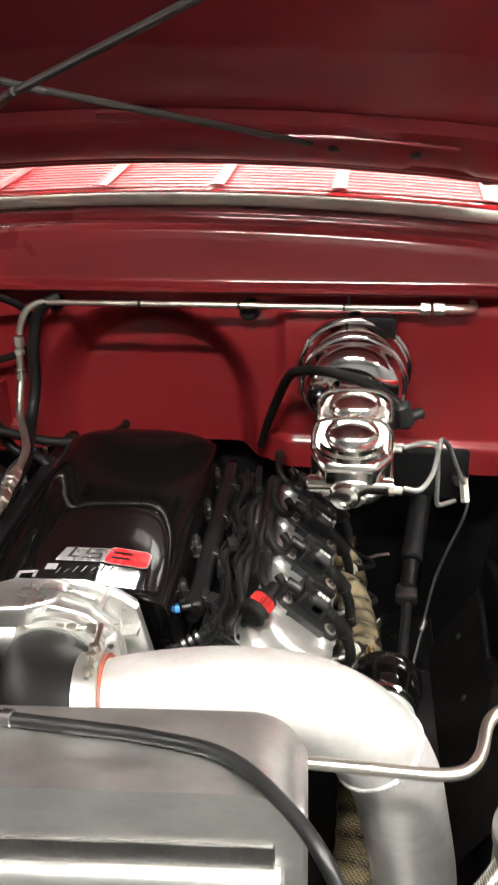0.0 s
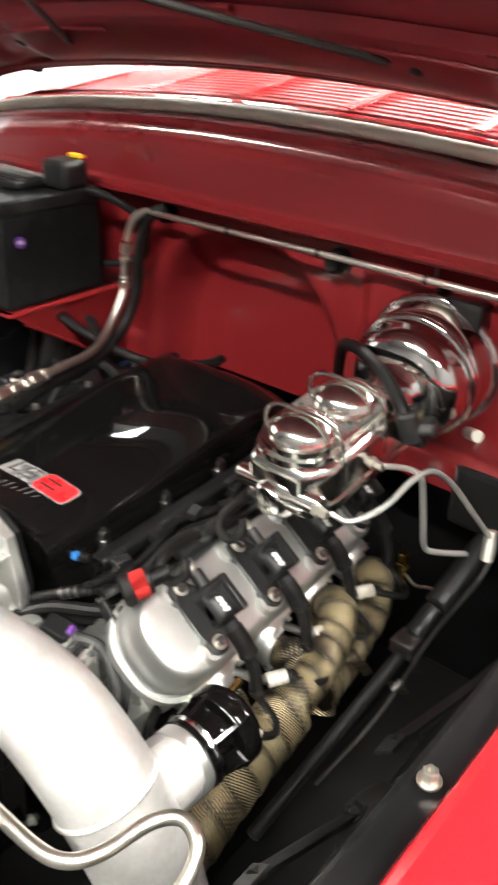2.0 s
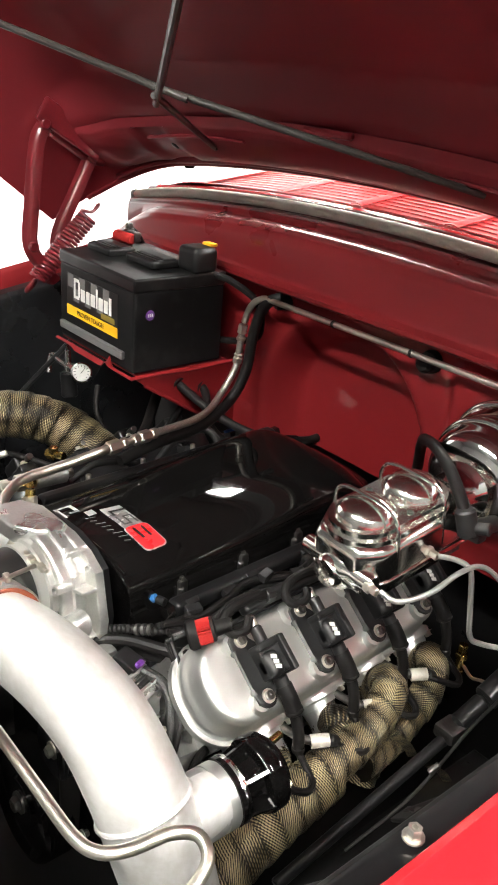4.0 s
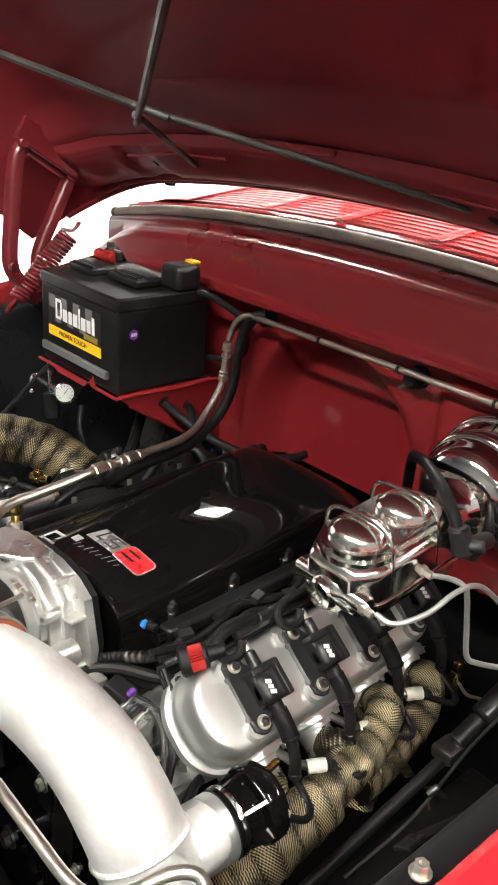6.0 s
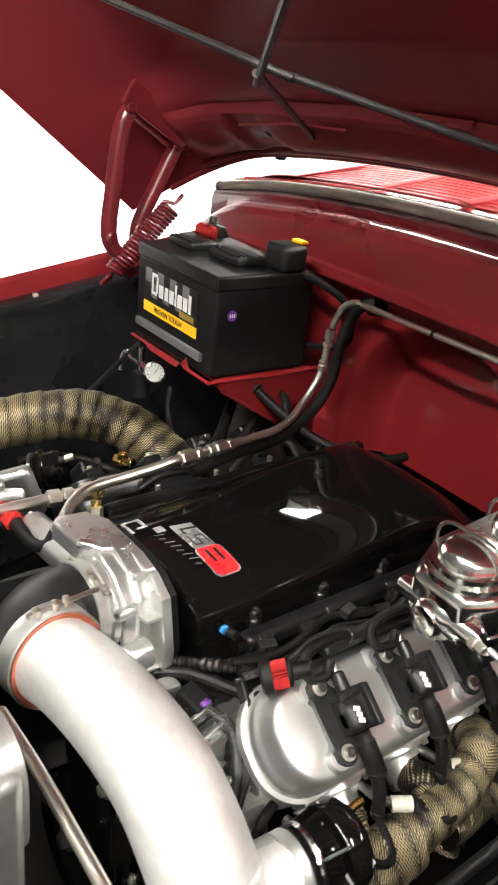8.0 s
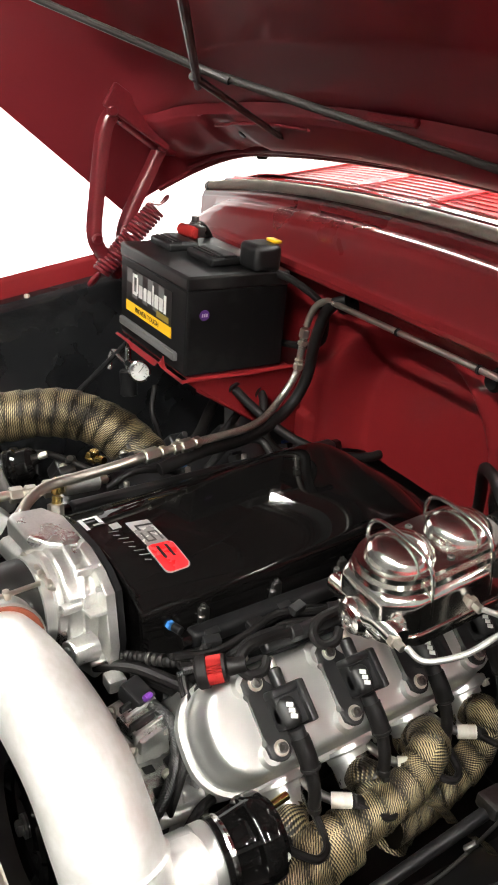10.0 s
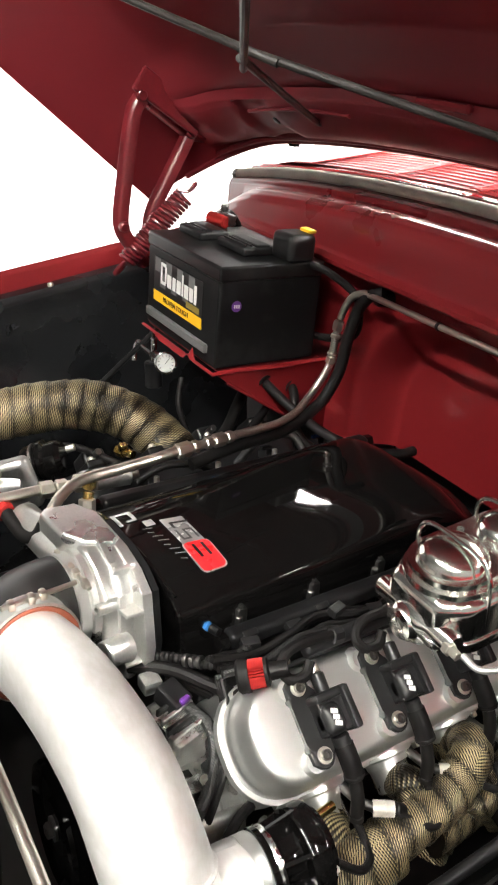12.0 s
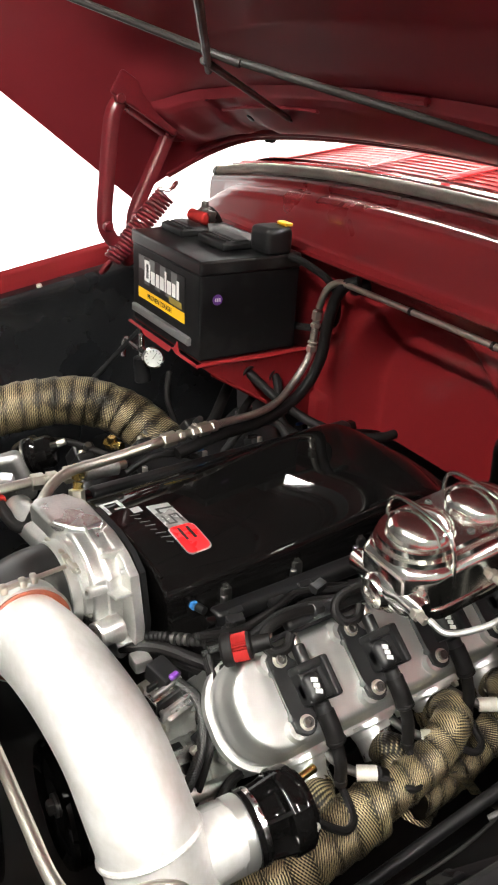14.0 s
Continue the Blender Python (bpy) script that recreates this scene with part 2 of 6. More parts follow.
def aim(a, b):
    """A place at a whose z axis points to b."""
    d = (Vector(b) - Vector(a)).normalized()
    return T(*a) @ d.to_track_quat("Z", "Y").to_matrix().to_4x4()


def merged(bm, other, m=None):
    me = bpy.data.meshes.new("scratch")
    other.to_mesh(me)
    other.free()
    if m is not None:
        me.transform(m)
    bm.from_mesh(me)
    bpy.data.meshes.remove(me)
    return bm


def block(sx, sy, sz, bevel=0.002, seg=2, m=None, into=None):
    b = bmesh.new()
    bmesh.ops.create_cube(b, size=1.0, matrix=Matrix.Diagonal((sx, sy, sz, 1)))
    if bevel:
        bmesh.ops.bevel(b, geom=b.edges[:], offset=min(bevel, 0.45 * min(sx, sy, sz)), segments=seg, profile=0.5, affect="EDGES")
        flats = sorted(b.faces, key=lambda f: -f.calc_area())[:6]
        bmesh.ops.inset_individual(b, faces=flats, thickness=min(bevel * 0.5, 0.1 * min(sx, sy, sz)))
    return merged(into if into is not None else bmesh.new(), b, m)


def lathe(profile, seg=24, m=None, into=None):
    """Turned form: profile rows (radius, z) along the z axis."""
    b = bmesh.new()
    rings = []
    for r, z in profile:
        if r < 1e-5:
            rings.append([b.verts.new((0, 0, z))])
        else:
            rings.append([b.verts.new((r * math.cos(2 * math.pi * k / seg), r * math.sin(2 * math.pi * k / seg), z)) for k in range(seg)])
    for p, q in zip(rings, rings[1:]):
        for k in range(seg):
            k2 = (k + 1) % seg
            f = [p[k % len(p)], p[k2 % len(p)], q[k2 % len(q)], q[k % len(q)]]
            f = [v for i, v in enumerate(f) if v not in f[:i]]
            if len(f) > 2:
                b.faces.new(f)
    for ring, flip in ((rings[0], True), (rings[-1], False)):
        if len(ring) > 2:
            b.faces.new(ring[::-1] if flip else ring)
    return merged(into if into is not None else bmesh.new(), b, m)


def rod(a, b, r, seg=12, bevel=0.0, into=None):
    n = (Vector(b) - Vector(a)).length
    e = min(bevel, r * 0.5)
    prof = [(r, 0), (r, n)] if not e else [(r - e, 0), (r, e), (r, n - e), (r - e, n)]
    return lathe(prof, seg, aim(a, b), into)


def spline(pts, per=8):
    """A smooth line through points."""
    p = [Vector(v) for v in pts]
    p = [p[0] * 2 - p[1]] + p + [p[-1] * 2 - p[-2]]
    out = []
    for i in range(1, len(p) - 2):
        a, b, c, d = p[i - 1 : i + 3]
        for k in range(per):
            t = k / per
            out.append(0.5 * ((2 * b) + (c - a) * t + (2 * a - 5 * b + 4 * c - d) * t * t + (3 * b - a - 3 * c + d) * t**3))
    return out + [p[-2]]


def sweep(pts, r, seg=12, per=8, smooth=True, into=None, flat=1.0):
    """A tube along points; r is a number or a function of the metres along and the turn."""
    line = spline(pts, per) if smooth and len(pts) > 2 else [Vector(v) for v in pts]
    b = bmesh.new()
    uv = b.loops.layers.uv.new("UVMap")
    n = len(line)
    tang = [(line[min(i + 1, n - 1)] - line[max(i - 1, 0)]).normalized() for i in range(n)]
    side = tang[0].orthogonal().normalized()
    rings, far, s = [], [], 0.0
    for i in range(n):
        if i:
            s += (line[i] - line[i - 1]).length
            side = (tang[i - 1].rotation_difference(tang[i]) @ side).normalized()
        side = (side - tang[i] * side.dot(tang[i])).normalized()
        up = tang[i].cross(side)
        ring = []
        for k in range(seg):
            a = 2 * math.pi * k / seg
            q = r(s, a) if callable(r) else r
            ring.append(b.verts.new(line[i] + side * (q * math.cos(a)) + up * (q * flat * math.sin(a))))
        rings.append(ring)
        far.append(s)
    for i in range(n - 1):
        for k in range(seg):
            k2 = (k + 1) % seg
            f = b.faces.new((rings[i][k], rings[i][k2], rings[i + 1][k2], rings[i + 1][k]))
            for lp, (u, v) in zip(f.loops, ((k / seg, far[i]), ((k + 1) / seg, far[i]), ((k + 1) / seg, far[i + 1]), (k / seg, far[i + 1]))):
                lp[uv].uv = (u, v)
    b.faces.new(rings[0][::-1])
    b.faces.new(rings[-1])
    return merged(into if into is not None else bmesh.new(), b)


def prism(pts, h, bevel=0.0, seg=2, m=None, into=None):
    """A flat outline (x, y) raised by h along z, with rounded rims."""
    b = bmesh.new()
    lo = [b.verts.new((x, y, 0)) for x, y in pts]
    hi = [b.verts.new((x, y, h)) for x, y in pts]
    b.faces.new(lo[::-1])
    top = b.faces.new(hi)
    for i in range(len(pts)):
        j = (i + 1) % len(pts)
        b.faces.new((lo[i], lo[j], hi[j], hi[i]))
    if bevel:
        bmesh.ops.bevel(b, geom=list(top.edges), offset=bevel, segments=seg, profile=0.5, affect="EDGES")
        flat = max(b.faces, key=lambda f: f.calc_center_median().z)
        bmesh.ops.inset_individual(b, faces=[flat], thickness=bevel * 0.6)
    return merged(into if into is not None else bmesh.new(), b, m)


def rounded(w, h, r, n=6):
    """Outline of a rectangle with round corners."""
    out = []
    for cx, cy, a0 in ((w / 2 - r, h / 2 - r, 0), (r - w / 2, h / 2 - r, 90), (r - w / 2, r - h / 2, 180), (w / 2 - r, r - h / 2, 270)):
        out += [(cx + r * math.cos(radians(a0 + 90 * k / n)), cy + r * math.sin(radians(a0 + 90 * k / n))) for k in range(n + 1)]
    return out


def pressed(w, h, r, steps, m=None, n=14):
    """A pressed cover: rounded outlines drawn in by an inset and raised to a height, step by step, closed on top."""
    b = bmesh.new()
    loops = [[b.verts.new((x, y, z)) for x, y in rounded(w - 2 * q, h - 2 * q, r - q, n)] for q, z in steps]
    for lo, hi in zip(loops, loops[1:]):
        for i in range(len(lo)):
            j = (i + 1) % len(lo)
            b.faces.new((lo[i], lo[j], hi[j], hi[i]))
    b.faces.new(loops[-1])
    return merged(bmesh.new(), b, m)


def sheet(fn, nu, nv, thick=0.0, into=None):
    """A surface fn(i / nu, j / nv) as a grid, doubled by thick along its normals."""
    b = bmesh.new()
    g = [[b.verts.new(fn(i / nu, j / nv)) for j in range(nv + 1)] for i in range(nu + 1)]
    for i in range(nu):
        for j in range(nv):
            b.faces.new((g[i][j], g[i + 1][j], g[i + 1][j + 1], g[i][j + 1]))
    if thick:
        bmesh.ops.recalc_face_normals(b, faces=b.faces)
        bmesh.ops.solidify(b, geom=b.faces[:], thickness=thick)
    return merged(into if into is not None else bmesh.new(), b)


def bolt(m, r=0.006, h=0.006, washer=True, into=None):
    bm = into if into is not None else bmesh.new()
    if washer:
        lathe([(r * 1.45, 0), (r * 1.45, r * 0.3)], 14, m, bm)
    lathe([(r, r * 0.3), (r, h), (r * 0.85, h + r * 0.2), (r * 0.45, h + r * 0.2), (r * 0.4, h * 0.6), (0, h * 0.6)], 6, m, bm)
    return bm


def smooth01(x):
    x = max(0.0, min(1.0, x))
    return x * x * (3 - 2 * x)


def wpart(name, bm, material, parent, label="", angle=35):
    """A part whose mesh is given in the world's metres."""
    top = parent
    while top.parent:
        top = top.parent
    bmesh.ops.transform(bm, matrix=top.matrix_basis.inverted(), verts=bm.verts)
    return part(name, bm, material, parent, label, angle)


def setting(name, bm, material, label, category, angle=35):
    return tagged(part(name, bm, material, None, "", angle), label, category, "", "structure")


# ---- the workshop ----
RX0, RX1, RY0, RY1, RZ = -3.6, 4.2, -4.6, 4.2, 3.25
WT = 0.15
# Unseen room shell; floor, ceiling and grey walls kept dark to cut bounce.
setting("floor", block(RX1 - RX0 + 2 * WT, RY1 - RY0 + 2 * WT, 0.1, 0, 1, T((RX0 + RX1) / 2, (RY0 + RY1) / 2, -0.05)), CONCRETE, "dark sealed concrete workshop floor", "floor")
setting("ceiling", block(RX1 - RX0 + 2 * WT, RY1 - RY0 + 2 * WT, 0.1, 0, 1, T((RX0 + RX1) / 2, (RY0 + RY1) / 2, RZ + 0.05)), CEILING, "plain grey workshop ceiling", "ceiling")
OY0, OY1, OZ = -1.6, 3.9, 2.6
setting("wall_west", block(WT, OY0 - RY0, RZ, 0, 1, T(RX0 - WT / 2, (OY0 + RY0) / 2, RZ / 2), block(WT, RY1 - OY1, RZ, 0, 1, T(RX0 - WT / 2, (OY1 + RY1) / 2, RZ / 2), block(WT, OY1 - OY0, RZ - OZ, 0, 1, T(RX0 - WT / 2, (OY1 + OY0) / 2, (RZ + OZ) / 2)))), GREY_WALL, "unseen workshop wall, dark grey to cut reflections, with an open doorway", "wall")
setting("backdrop", block(0.05, OY1 - OY0 + 3, OZ + 2, 0, 1, T(RX0 - 1.6, (OY0 + OY1) / 2, OZ / 2)), DAYLIGHT_GLOW, "overexposed daylight outside the open workshop door", "backdrop")
setting("wall_east", block(WT, RY1 - RY0, RZ, 0, 1, T(RX1 + WT / 2, (RY0 + RY1) / 2, RZ / 2)), GREY_WALL, "unseen workshop wall, dark grey to cut bounce light", "wall")
# Opening and glowing panel added, unseen, to brighten the cowl grille's sheen.
NX0, NX1 = -3.2, 3.4
setting("wall_north", block(NX0 - RX0 + WT, WT, RZ, 0, 1, T((RX0 - WT + NX0) / 2, RY1 + WT / 2, RZ / 2), block(RX1 + WT - NX1, WT, RZ, 0, 1, T((RX1 + WT + NX1) / 2, RY1 + WT / 2, RZ / 2), block(NX1 - NX0, WT, RZ - OZ, 0, 1, T((NX0 + NX1) / 2, RY1 + WT / 2, (RZ + OZ) / 2)))), WALL, "plain white workshop wall with an opening added for the glowing panel", "wall")
setting("added_glow_north", block(NX1 - NX0 + 3, 0.05, OZ + 2, 0, 1, T((NX0 + NX1) / 2, RY1 + 1.6, OZ / 2)), DAYLIGHT_GLOW, "added glowing panel beyond the rear opening", "backdrop")
setting("wall_south", block(RX1 - RX0 + 2 * WT, WT, RZ, 0, 1, T((RX0 + RX1) / 2, RY0 - WT / 2, RZ / 2)), GREY_WALL, "unseen dark grey wall behind the truck's nose, cuts bounce light", "wall")


def ceiling_light():
    t = thing("ceiling_light", "white ceiling strip light with a glowing diffuser", "ceiling light", T(0, 0, RZ), "ceiling lights")
    part("housing", block(1.26, 0.22, 0.06, 0.01, 2, T(0, 0, -0.03)), WALL, t)
    part("diffuser", block(1.2, 0.16, 0.03, 0.012, 3, T(0, 0, -0.076)), LAMP, t, "glowing white diffuser")
    return t


lamp = ceiling_light()
spots = [(x, -2.1) for x in (0.2, 1.6, 3.0)] + [(x, 2.6) for x in (-0.4, 1.1, 2.6)] + [(2.6, -0.6), (-2.4, 1.48)]
lamp.matrix_basis = T(*spots[0], RZ)
for x, y in spots[1:]:
    copy_thing(lamp, T(x, y, RZ))

# ---- truck body: cowl, firewall, inner fenders, fenders ----
CX = -0.006


def crown(x):
    return -0.055 * ((x - CX) / 0.76) ** 2


COWL = [(0.050, 1.114), (0.012, 1.116), (0.006, 1.121), (0.006, 1.128), (0.0175, 1.137), (0.0200, 1.17), (0.0215, 1.205), (0.0265, 1.221), (0.038, 1.230), (0.052, 1.233), (0.056, 1.238), (0.058, 1.246), (0.066, 1.251), (0.100, 1.253), (0.105, 1.262), (0.110, 1.272), (0.118, 1.275)]


def cowl_surface(u, v):
    k = v * (len(COWL) - 1)
    i = min(int(k), len(COWL) - 2)
    f = k - i
    y = COWL[i][0] * (1 - f) + COWL[i + 1][0] * f
    z = COWL[i][1] * (1 - f) + COWL[i + 1][1] * f
    x = CX - 0.768 + 1.536 * u
    e = max(0.0, (abs(x - CX) - 0.62) / 0.155)
    rise = smooth01((z - 1.13) / 0.1)
    z += crown(x) * rise
    if k < 9.5:
        z = 1.114 + (z - 1.114) * max(0.0, 1 - e * e)
    return (x, y, z)


cowl = thing("cowl_panel", "gloss red cowl plenum panel above the firewall, colour darkened for shade", "cowl panel", T(CX, 0.05, 1.11), kind="structure")
wpart("panel", sheet(cowl_surface, 90, 64), RED_COWL_SHADE, cowl, angle=50)
b = bmesh.new()
for sx in (-1, 1):
    block(0.10, 0.5, 0.35, 0.02, 3, T(CX + sx * 0.80, 0.36, 1.02), b)
wpart("side_panel", b, RED, cowl)

# cowl air grille: raised cross ribs and long slats over a dark plenum
grille = thing("cowl_grille", "bright red louvred cowl air intake grille", "cowl grille", T(CX, 0.12, 1.27))


def grille_height(x, y):
    return 1.279 + 0.13 * (y - 0.12) + crown(x) * 0.9


wpart("pan", sheet(lambda u, v: (CX - 0.72 + 1.44 * u, 0.112 + 0.30 * v, grille_height(CX - 0.72 + 1.44 * u, 0.112 + 0.30 * v) - 0.012), 40, 4, 0.002), GRILLE_RED, grille, "red pan under the slats")
for k in range(14):
    y = 0.125 + k * 0.0205
    wpart("slat", sheet(lambda u, v, y=y: (CX - 0.555 + 1.11 * u, y + 0.0145 * v, grille_height(CX - 0.555 + 1.11 * u, y) + 0.0009 * v), 36, 4, 0.0008), GRILLE_RED, grille)
for x in (-0.318, -0.115, 0.097, 0.309):
    wpart("rib", sheet(lambda u, v, x=x: (x - 0.013 + 0.026 * u, 0.118 + 0.29 * v, grille_height(x, 0.118 + 0.29 * v) + 0.004 + 0.002 * math.sin(u * math.pi)), 5, 10, 0.002), GRILLE_RED, grille)
for sx in (-1, 1):
    wpart("end_panel", sheet(lambda u, v, sx=sx: (CX + sx * (0.555 + 0.17 * u), 0.116 + 0.29 * v, grille_height(CX + sx * (0.555 + 0.17 * u), 0.116 + 0.29 * v) + 0.003 - 0.02 * u**3), 8, 6, 0.002), GRILLE_RED, grille)
wpart("front_lip", sheet(lambda u, v: (CX - 0.735 + 1.47 * u, 0.108 + 0.016 * v, 1.268 + 0.008 * math.sin(v * 2.2) + crown(CX - 0.735 + 1.47 * u) * 0.95), 50, 5, 0.002), RED, grille)

seal = thing("hood_seal", "weathered grey rubber hood seal along the cowl", "rubber seal", T(CX, 0.08, 1.25))
pts = []
for k in range(-15, 16):
    x = CX + 0.76 * k / 15
    e = max(0, abs(k) - 11) / 4
    pts.append((x, 0.083 - 0.012 * e, 1.2635 + crown(x) * 1.0 - 0.008 * e * e))
wpart("bulb", sweep(pts, 0.0105, 12, 3, flat=1.0), GREY_RUBBER, seal)
for k in (0, -1):
    a, c = Vector(pts[k]), Vector(pts[1 if k == 0 else -2])
    wpart("end_clip", rod(a + (c - a) * 0.1, a - (c - a) * 0.18, 0.012, 10, 0.002), STEEL_DARK, seal, "dark metal end clip")

# firewall with its domed recess behind the engine


def firewall_surface(u, v):
    x, z = -0.76 + 1.52 * u, 0.80 + 0.325 * v
    cx, cz, r = -0.032, 0.885, 0.205
    d = math.hypot(x - cx, max(0.0, z - cz)) if z > cz else abs(x - cx)
    y = 0.045 + 0.075 * smooth01((r + 0.012 - d) / 0.06) - 0.02 * smooth01((x - 0.205) / 0.03) * smooth01((1.11 - z) / 0.03)
    y -= 0.012 * smooth01((0.858 - z) / 0.012) * (1 if x > 0.2 or x < -0.27 else 0)
    return (x, y, z)


setting("firewall", sheet(firewall_surface, 150, 60, 0.003), RED_BAY_SHADE, "red painted steel firewall with a domed engine recess", "firewall", 60)
# Black toe board stands in for the shadow below and blocks light leaks.
setting("toe_board", block(1.76, 0.05, 0.66, 0.01, 2, T(0, 0.20, 0.62)), BLACK_SATIN, "black toe board filling the shaded gap below the firewall", "panel")
for x, z, r in ((0.165, 1.085, 0.016), (0.345, 1.078, 0.012), (-0.185, 1.092, 0.012)):
    g = thing("grommet", "black rubber grommet in the red firewall", "grommet", T(x, 0.03, z), "grommets")
    part("body", lathe([(0, -0.018), (r * 0.7, -0.018), (r, -0.012), (r, 0.0), (r * 1.2, 0.004), (r * 1.2, 0.02)], 16, pose(0, 0, 0, -90)), RUBBER, g)


def side_shell(sx, x0, red_x, z_top, slope=0.0):
    """Black inner fender with its top flange."""
    prof = [(x0, 0.30), (x0 - 0.05, 0.45), (x0 - 0.015, 0.70), (x0 + 0.0, z_top - 0.05), (x0 + 0.004, z_top - 0.012), (x0 + 0.012, z_top - 0.004), (red_x, z_top)]

    def fn(u, v):
        k = v * (len(prof) - 1)
        i = min(int(k), len(prof) - 2)
        f = k - i
        x = prof[i][0] * (1 - f) + prof[i + 1][0] * f
        z = prof[i][1] * (1 - f) + prof[i + 1][1] * f
        y = -1.25 + 1.40 * u
        wheel = smooth01((0.30 - math.hypot((y + 0.55) * 0.9, z - 0.55)) / 0.12)
        return (sx * (x - 0.055 * wheel), y, z + slope * (y + 0.30) * smooth01((z - 0.6) / 0.3))

    return sheet(fn, 46, 24, 0.003)


setting("inner_fender_right", side_shell(1, 0.655, 0.70, 0.945), BLACK_SATIN, "satin black inner fender panel with dust", "inner fender", 50)
setting("inner_fender_left", side_shell(-1, 0.800, 0.838, 0.976, 0.19), FENDER_BLACK, "satin black inner fender panel reflecting the shop", "inner fender", 50)


def fender(name, sx, x0, z0, w, label, lip_rise=0.0, slope=0.02, y_ref=-0.6):
    prof = [(x0, z0 - 0.012), (x0, z0 + 0.004), (x0 + 0.004, z0 + 0.012), (x0 + 0.014, z0 + 0.018), (x0 + 0.06, z0 + 0.024), (x0 + 0.14, z0 + 0.014), (x0 + w, z0 - 0.04), (x0 + w + 0.05, z0 - 0.16), (x0 + w + 0.06, z0 - 0.5)]
    if lip_rise:
        prof = [(x0, z0 - 0.012), (x0, z0 + 0.004), (x0 + 0.003, z0 + lip_rise * 0.7), (x0 + 0.008, z0 + lip_rise), (x0 + 0.03, z0 + lip_rise - 0.006), (x0 + 0.12, z0 + lip_rise - 0.045), (x0 + w, z0 - 0.08), (x0 + w + 0.05, z0 - 0.2), (x0 + w + 0.06, z0 - 0.5)]

    def fn(u, v):
        k = v * (len(prof) - 1)
        i = min(int(k), len(prof) - 2)
        f = k - i
        y = -1.45 + 1.62 * u
        return (sx * (prof[i][0] * (1 - f) + prof[i + 1][0] * f), y, prof[i][1] * (1 - f) + prof[i + 1][1] * f + slope * (y - y_ref))

    f = thing(name, label, "fender", T(sx * (x0 + w / 2), -0.6, z0 - 0.3))
    if lip_rise:
        # raised lip gets the darker red: its shade is held in the colour
        wpart("inner_lip", sheet(lambda u, v: fn(u, v * 0.375), 30, 16, 0.002), RED_BAY_SHADE, f, "red inner lip, darkened for shade", 60)
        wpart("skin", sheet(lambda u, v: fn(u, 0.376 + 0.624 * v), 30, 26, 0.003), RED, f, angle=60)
    else:
        wpart("skin", sheet(fn, 30, 40, 0.003), RED, f, angle=60)
    return f


fender("front_fender", 1, 0.697, 0.952, 0.25, "gloss bright red front fender beside the engine bay")
fender("front_fender", -1, 0.838, 0.984, 0.22, "gloss red front fender beneath the open hood", 0.036, 0.19, -0.30)

for x, y, z, r in ((0.681, -0.578, 0.948, 0.0064), (-0.819, -0.335, 0.961, 0.0065), (0.672, -0.86, 0.945, 0.0080)):
    w = thing("fender_bolt", "zinc plated hex bolt with a washer on the inner fender", "bolt", T(x, y, z), "fender bolts")
    part("head", bolt(Matrix(), r, 0.010), ZINC, w)

# Unseen black panel added to stop floor light leaking into the bay.
setting("bay_floor_block", block(1.72, 1.52, 0.02, 0, 1, T(0, -0.52, 0.28)), BLACK_SATIN, "added black panel closing the bay from below", "panel")

# ---- hood with hinge, springs and brace rods ----


def hood_rear(x):
    return 0.052 - 0.12 * max(0.0, (abs(x - CX) - 0.5) / 0.3) ** 2


def hood_drop(x):
    return 0.115 * (x - CX) ** 2 + 0.10 * max(0.0, (abs(x - CX) - 0.55) / 0.27) ** 2


def hood_skin(u, v):
    """The inner skin: u across, v from the rear edge to the nose."""
    x = CX - 0.84 + 1.68 * u
    q = 0.92 * v**1.3
    e = abs(x - CX)
    rear = hood_rear(x)
    flat = smooth01((0.80 - e) / 0.18)
    lift = 0.79 * q - flat * 0.030 * smooth01(q / 0.10) * (1 - smooth01((q - 0.155) / 0.03)) + flat * 0.018 * smooth01((q - 0.155) / 0.03)
    return (x, rear - q, 1.331 - hood_drop(x) + lift - 0.05 * max(0.0, q - 0.7) ** 2)


hood = thing("hood", "open red hood, underside colour darkened for shade", "hood", T(CX, 0.05, 1.33))
wpart("inner_skin", sheet(hood_skin, 110, 80), RED_HOOD_SHADE, hood, angle=50)
wpart("outer_skin", sheet(lambda u, v: tuple(Vector(hood_skin(u, v)) + Vector((0, 0.012, 0.022))), 60, 30), RED, hood, angle=50)
wpart("rear_lip", sweep([hood_skin(0.04 + 0.92 * k / 30, 0) for k in range(31)], 0.0065, 8, 2), RED_HOOD_SHADE, hood)


def on_hood(x, q, gap=0.0):
    p = Vector(hood_skin((x - CX + 0.84) / 1.68, (q / 0.92) ** (1 / 1.3)))
    return p + Vector((0, -0.62, -0.78)) * gap


RAIL = [(0.022, 0.002), (0.030, 0.014), (0.040, 0.019), (0.125, 0.019), (0.136, 0.015), (0.146, 0.002)]


def rail(u, v):
    k = v * (len(RAIL) - 1)
    i = min(int(k), len(RAIL) - 2)
    f = k - i
    x = CX - 0.72 + 1.44 * u
    end = smooth01((0.72 - abs(x - CX)) / 0.10)
    dent = 0.008 * (smooth01((0.055 - abs(abs(x - CX) - 0.47)) / 0.02)) * (1 if 1 < k < 4 else 0)
    return tuple(on_hood(x, RAIL[i][0] * (1 - f) + RAIL[i + 1][0] * f, (RAIL[i][1] * (1 - f) + RAIL[i + 1][1] * f - dent) * end - 0.002 * (1 - end)))


wpart("rear_rail", sheet(rail, 90, 20), RED_HOOD_SHADE, hood, "pressed rear rail with dents", 40)
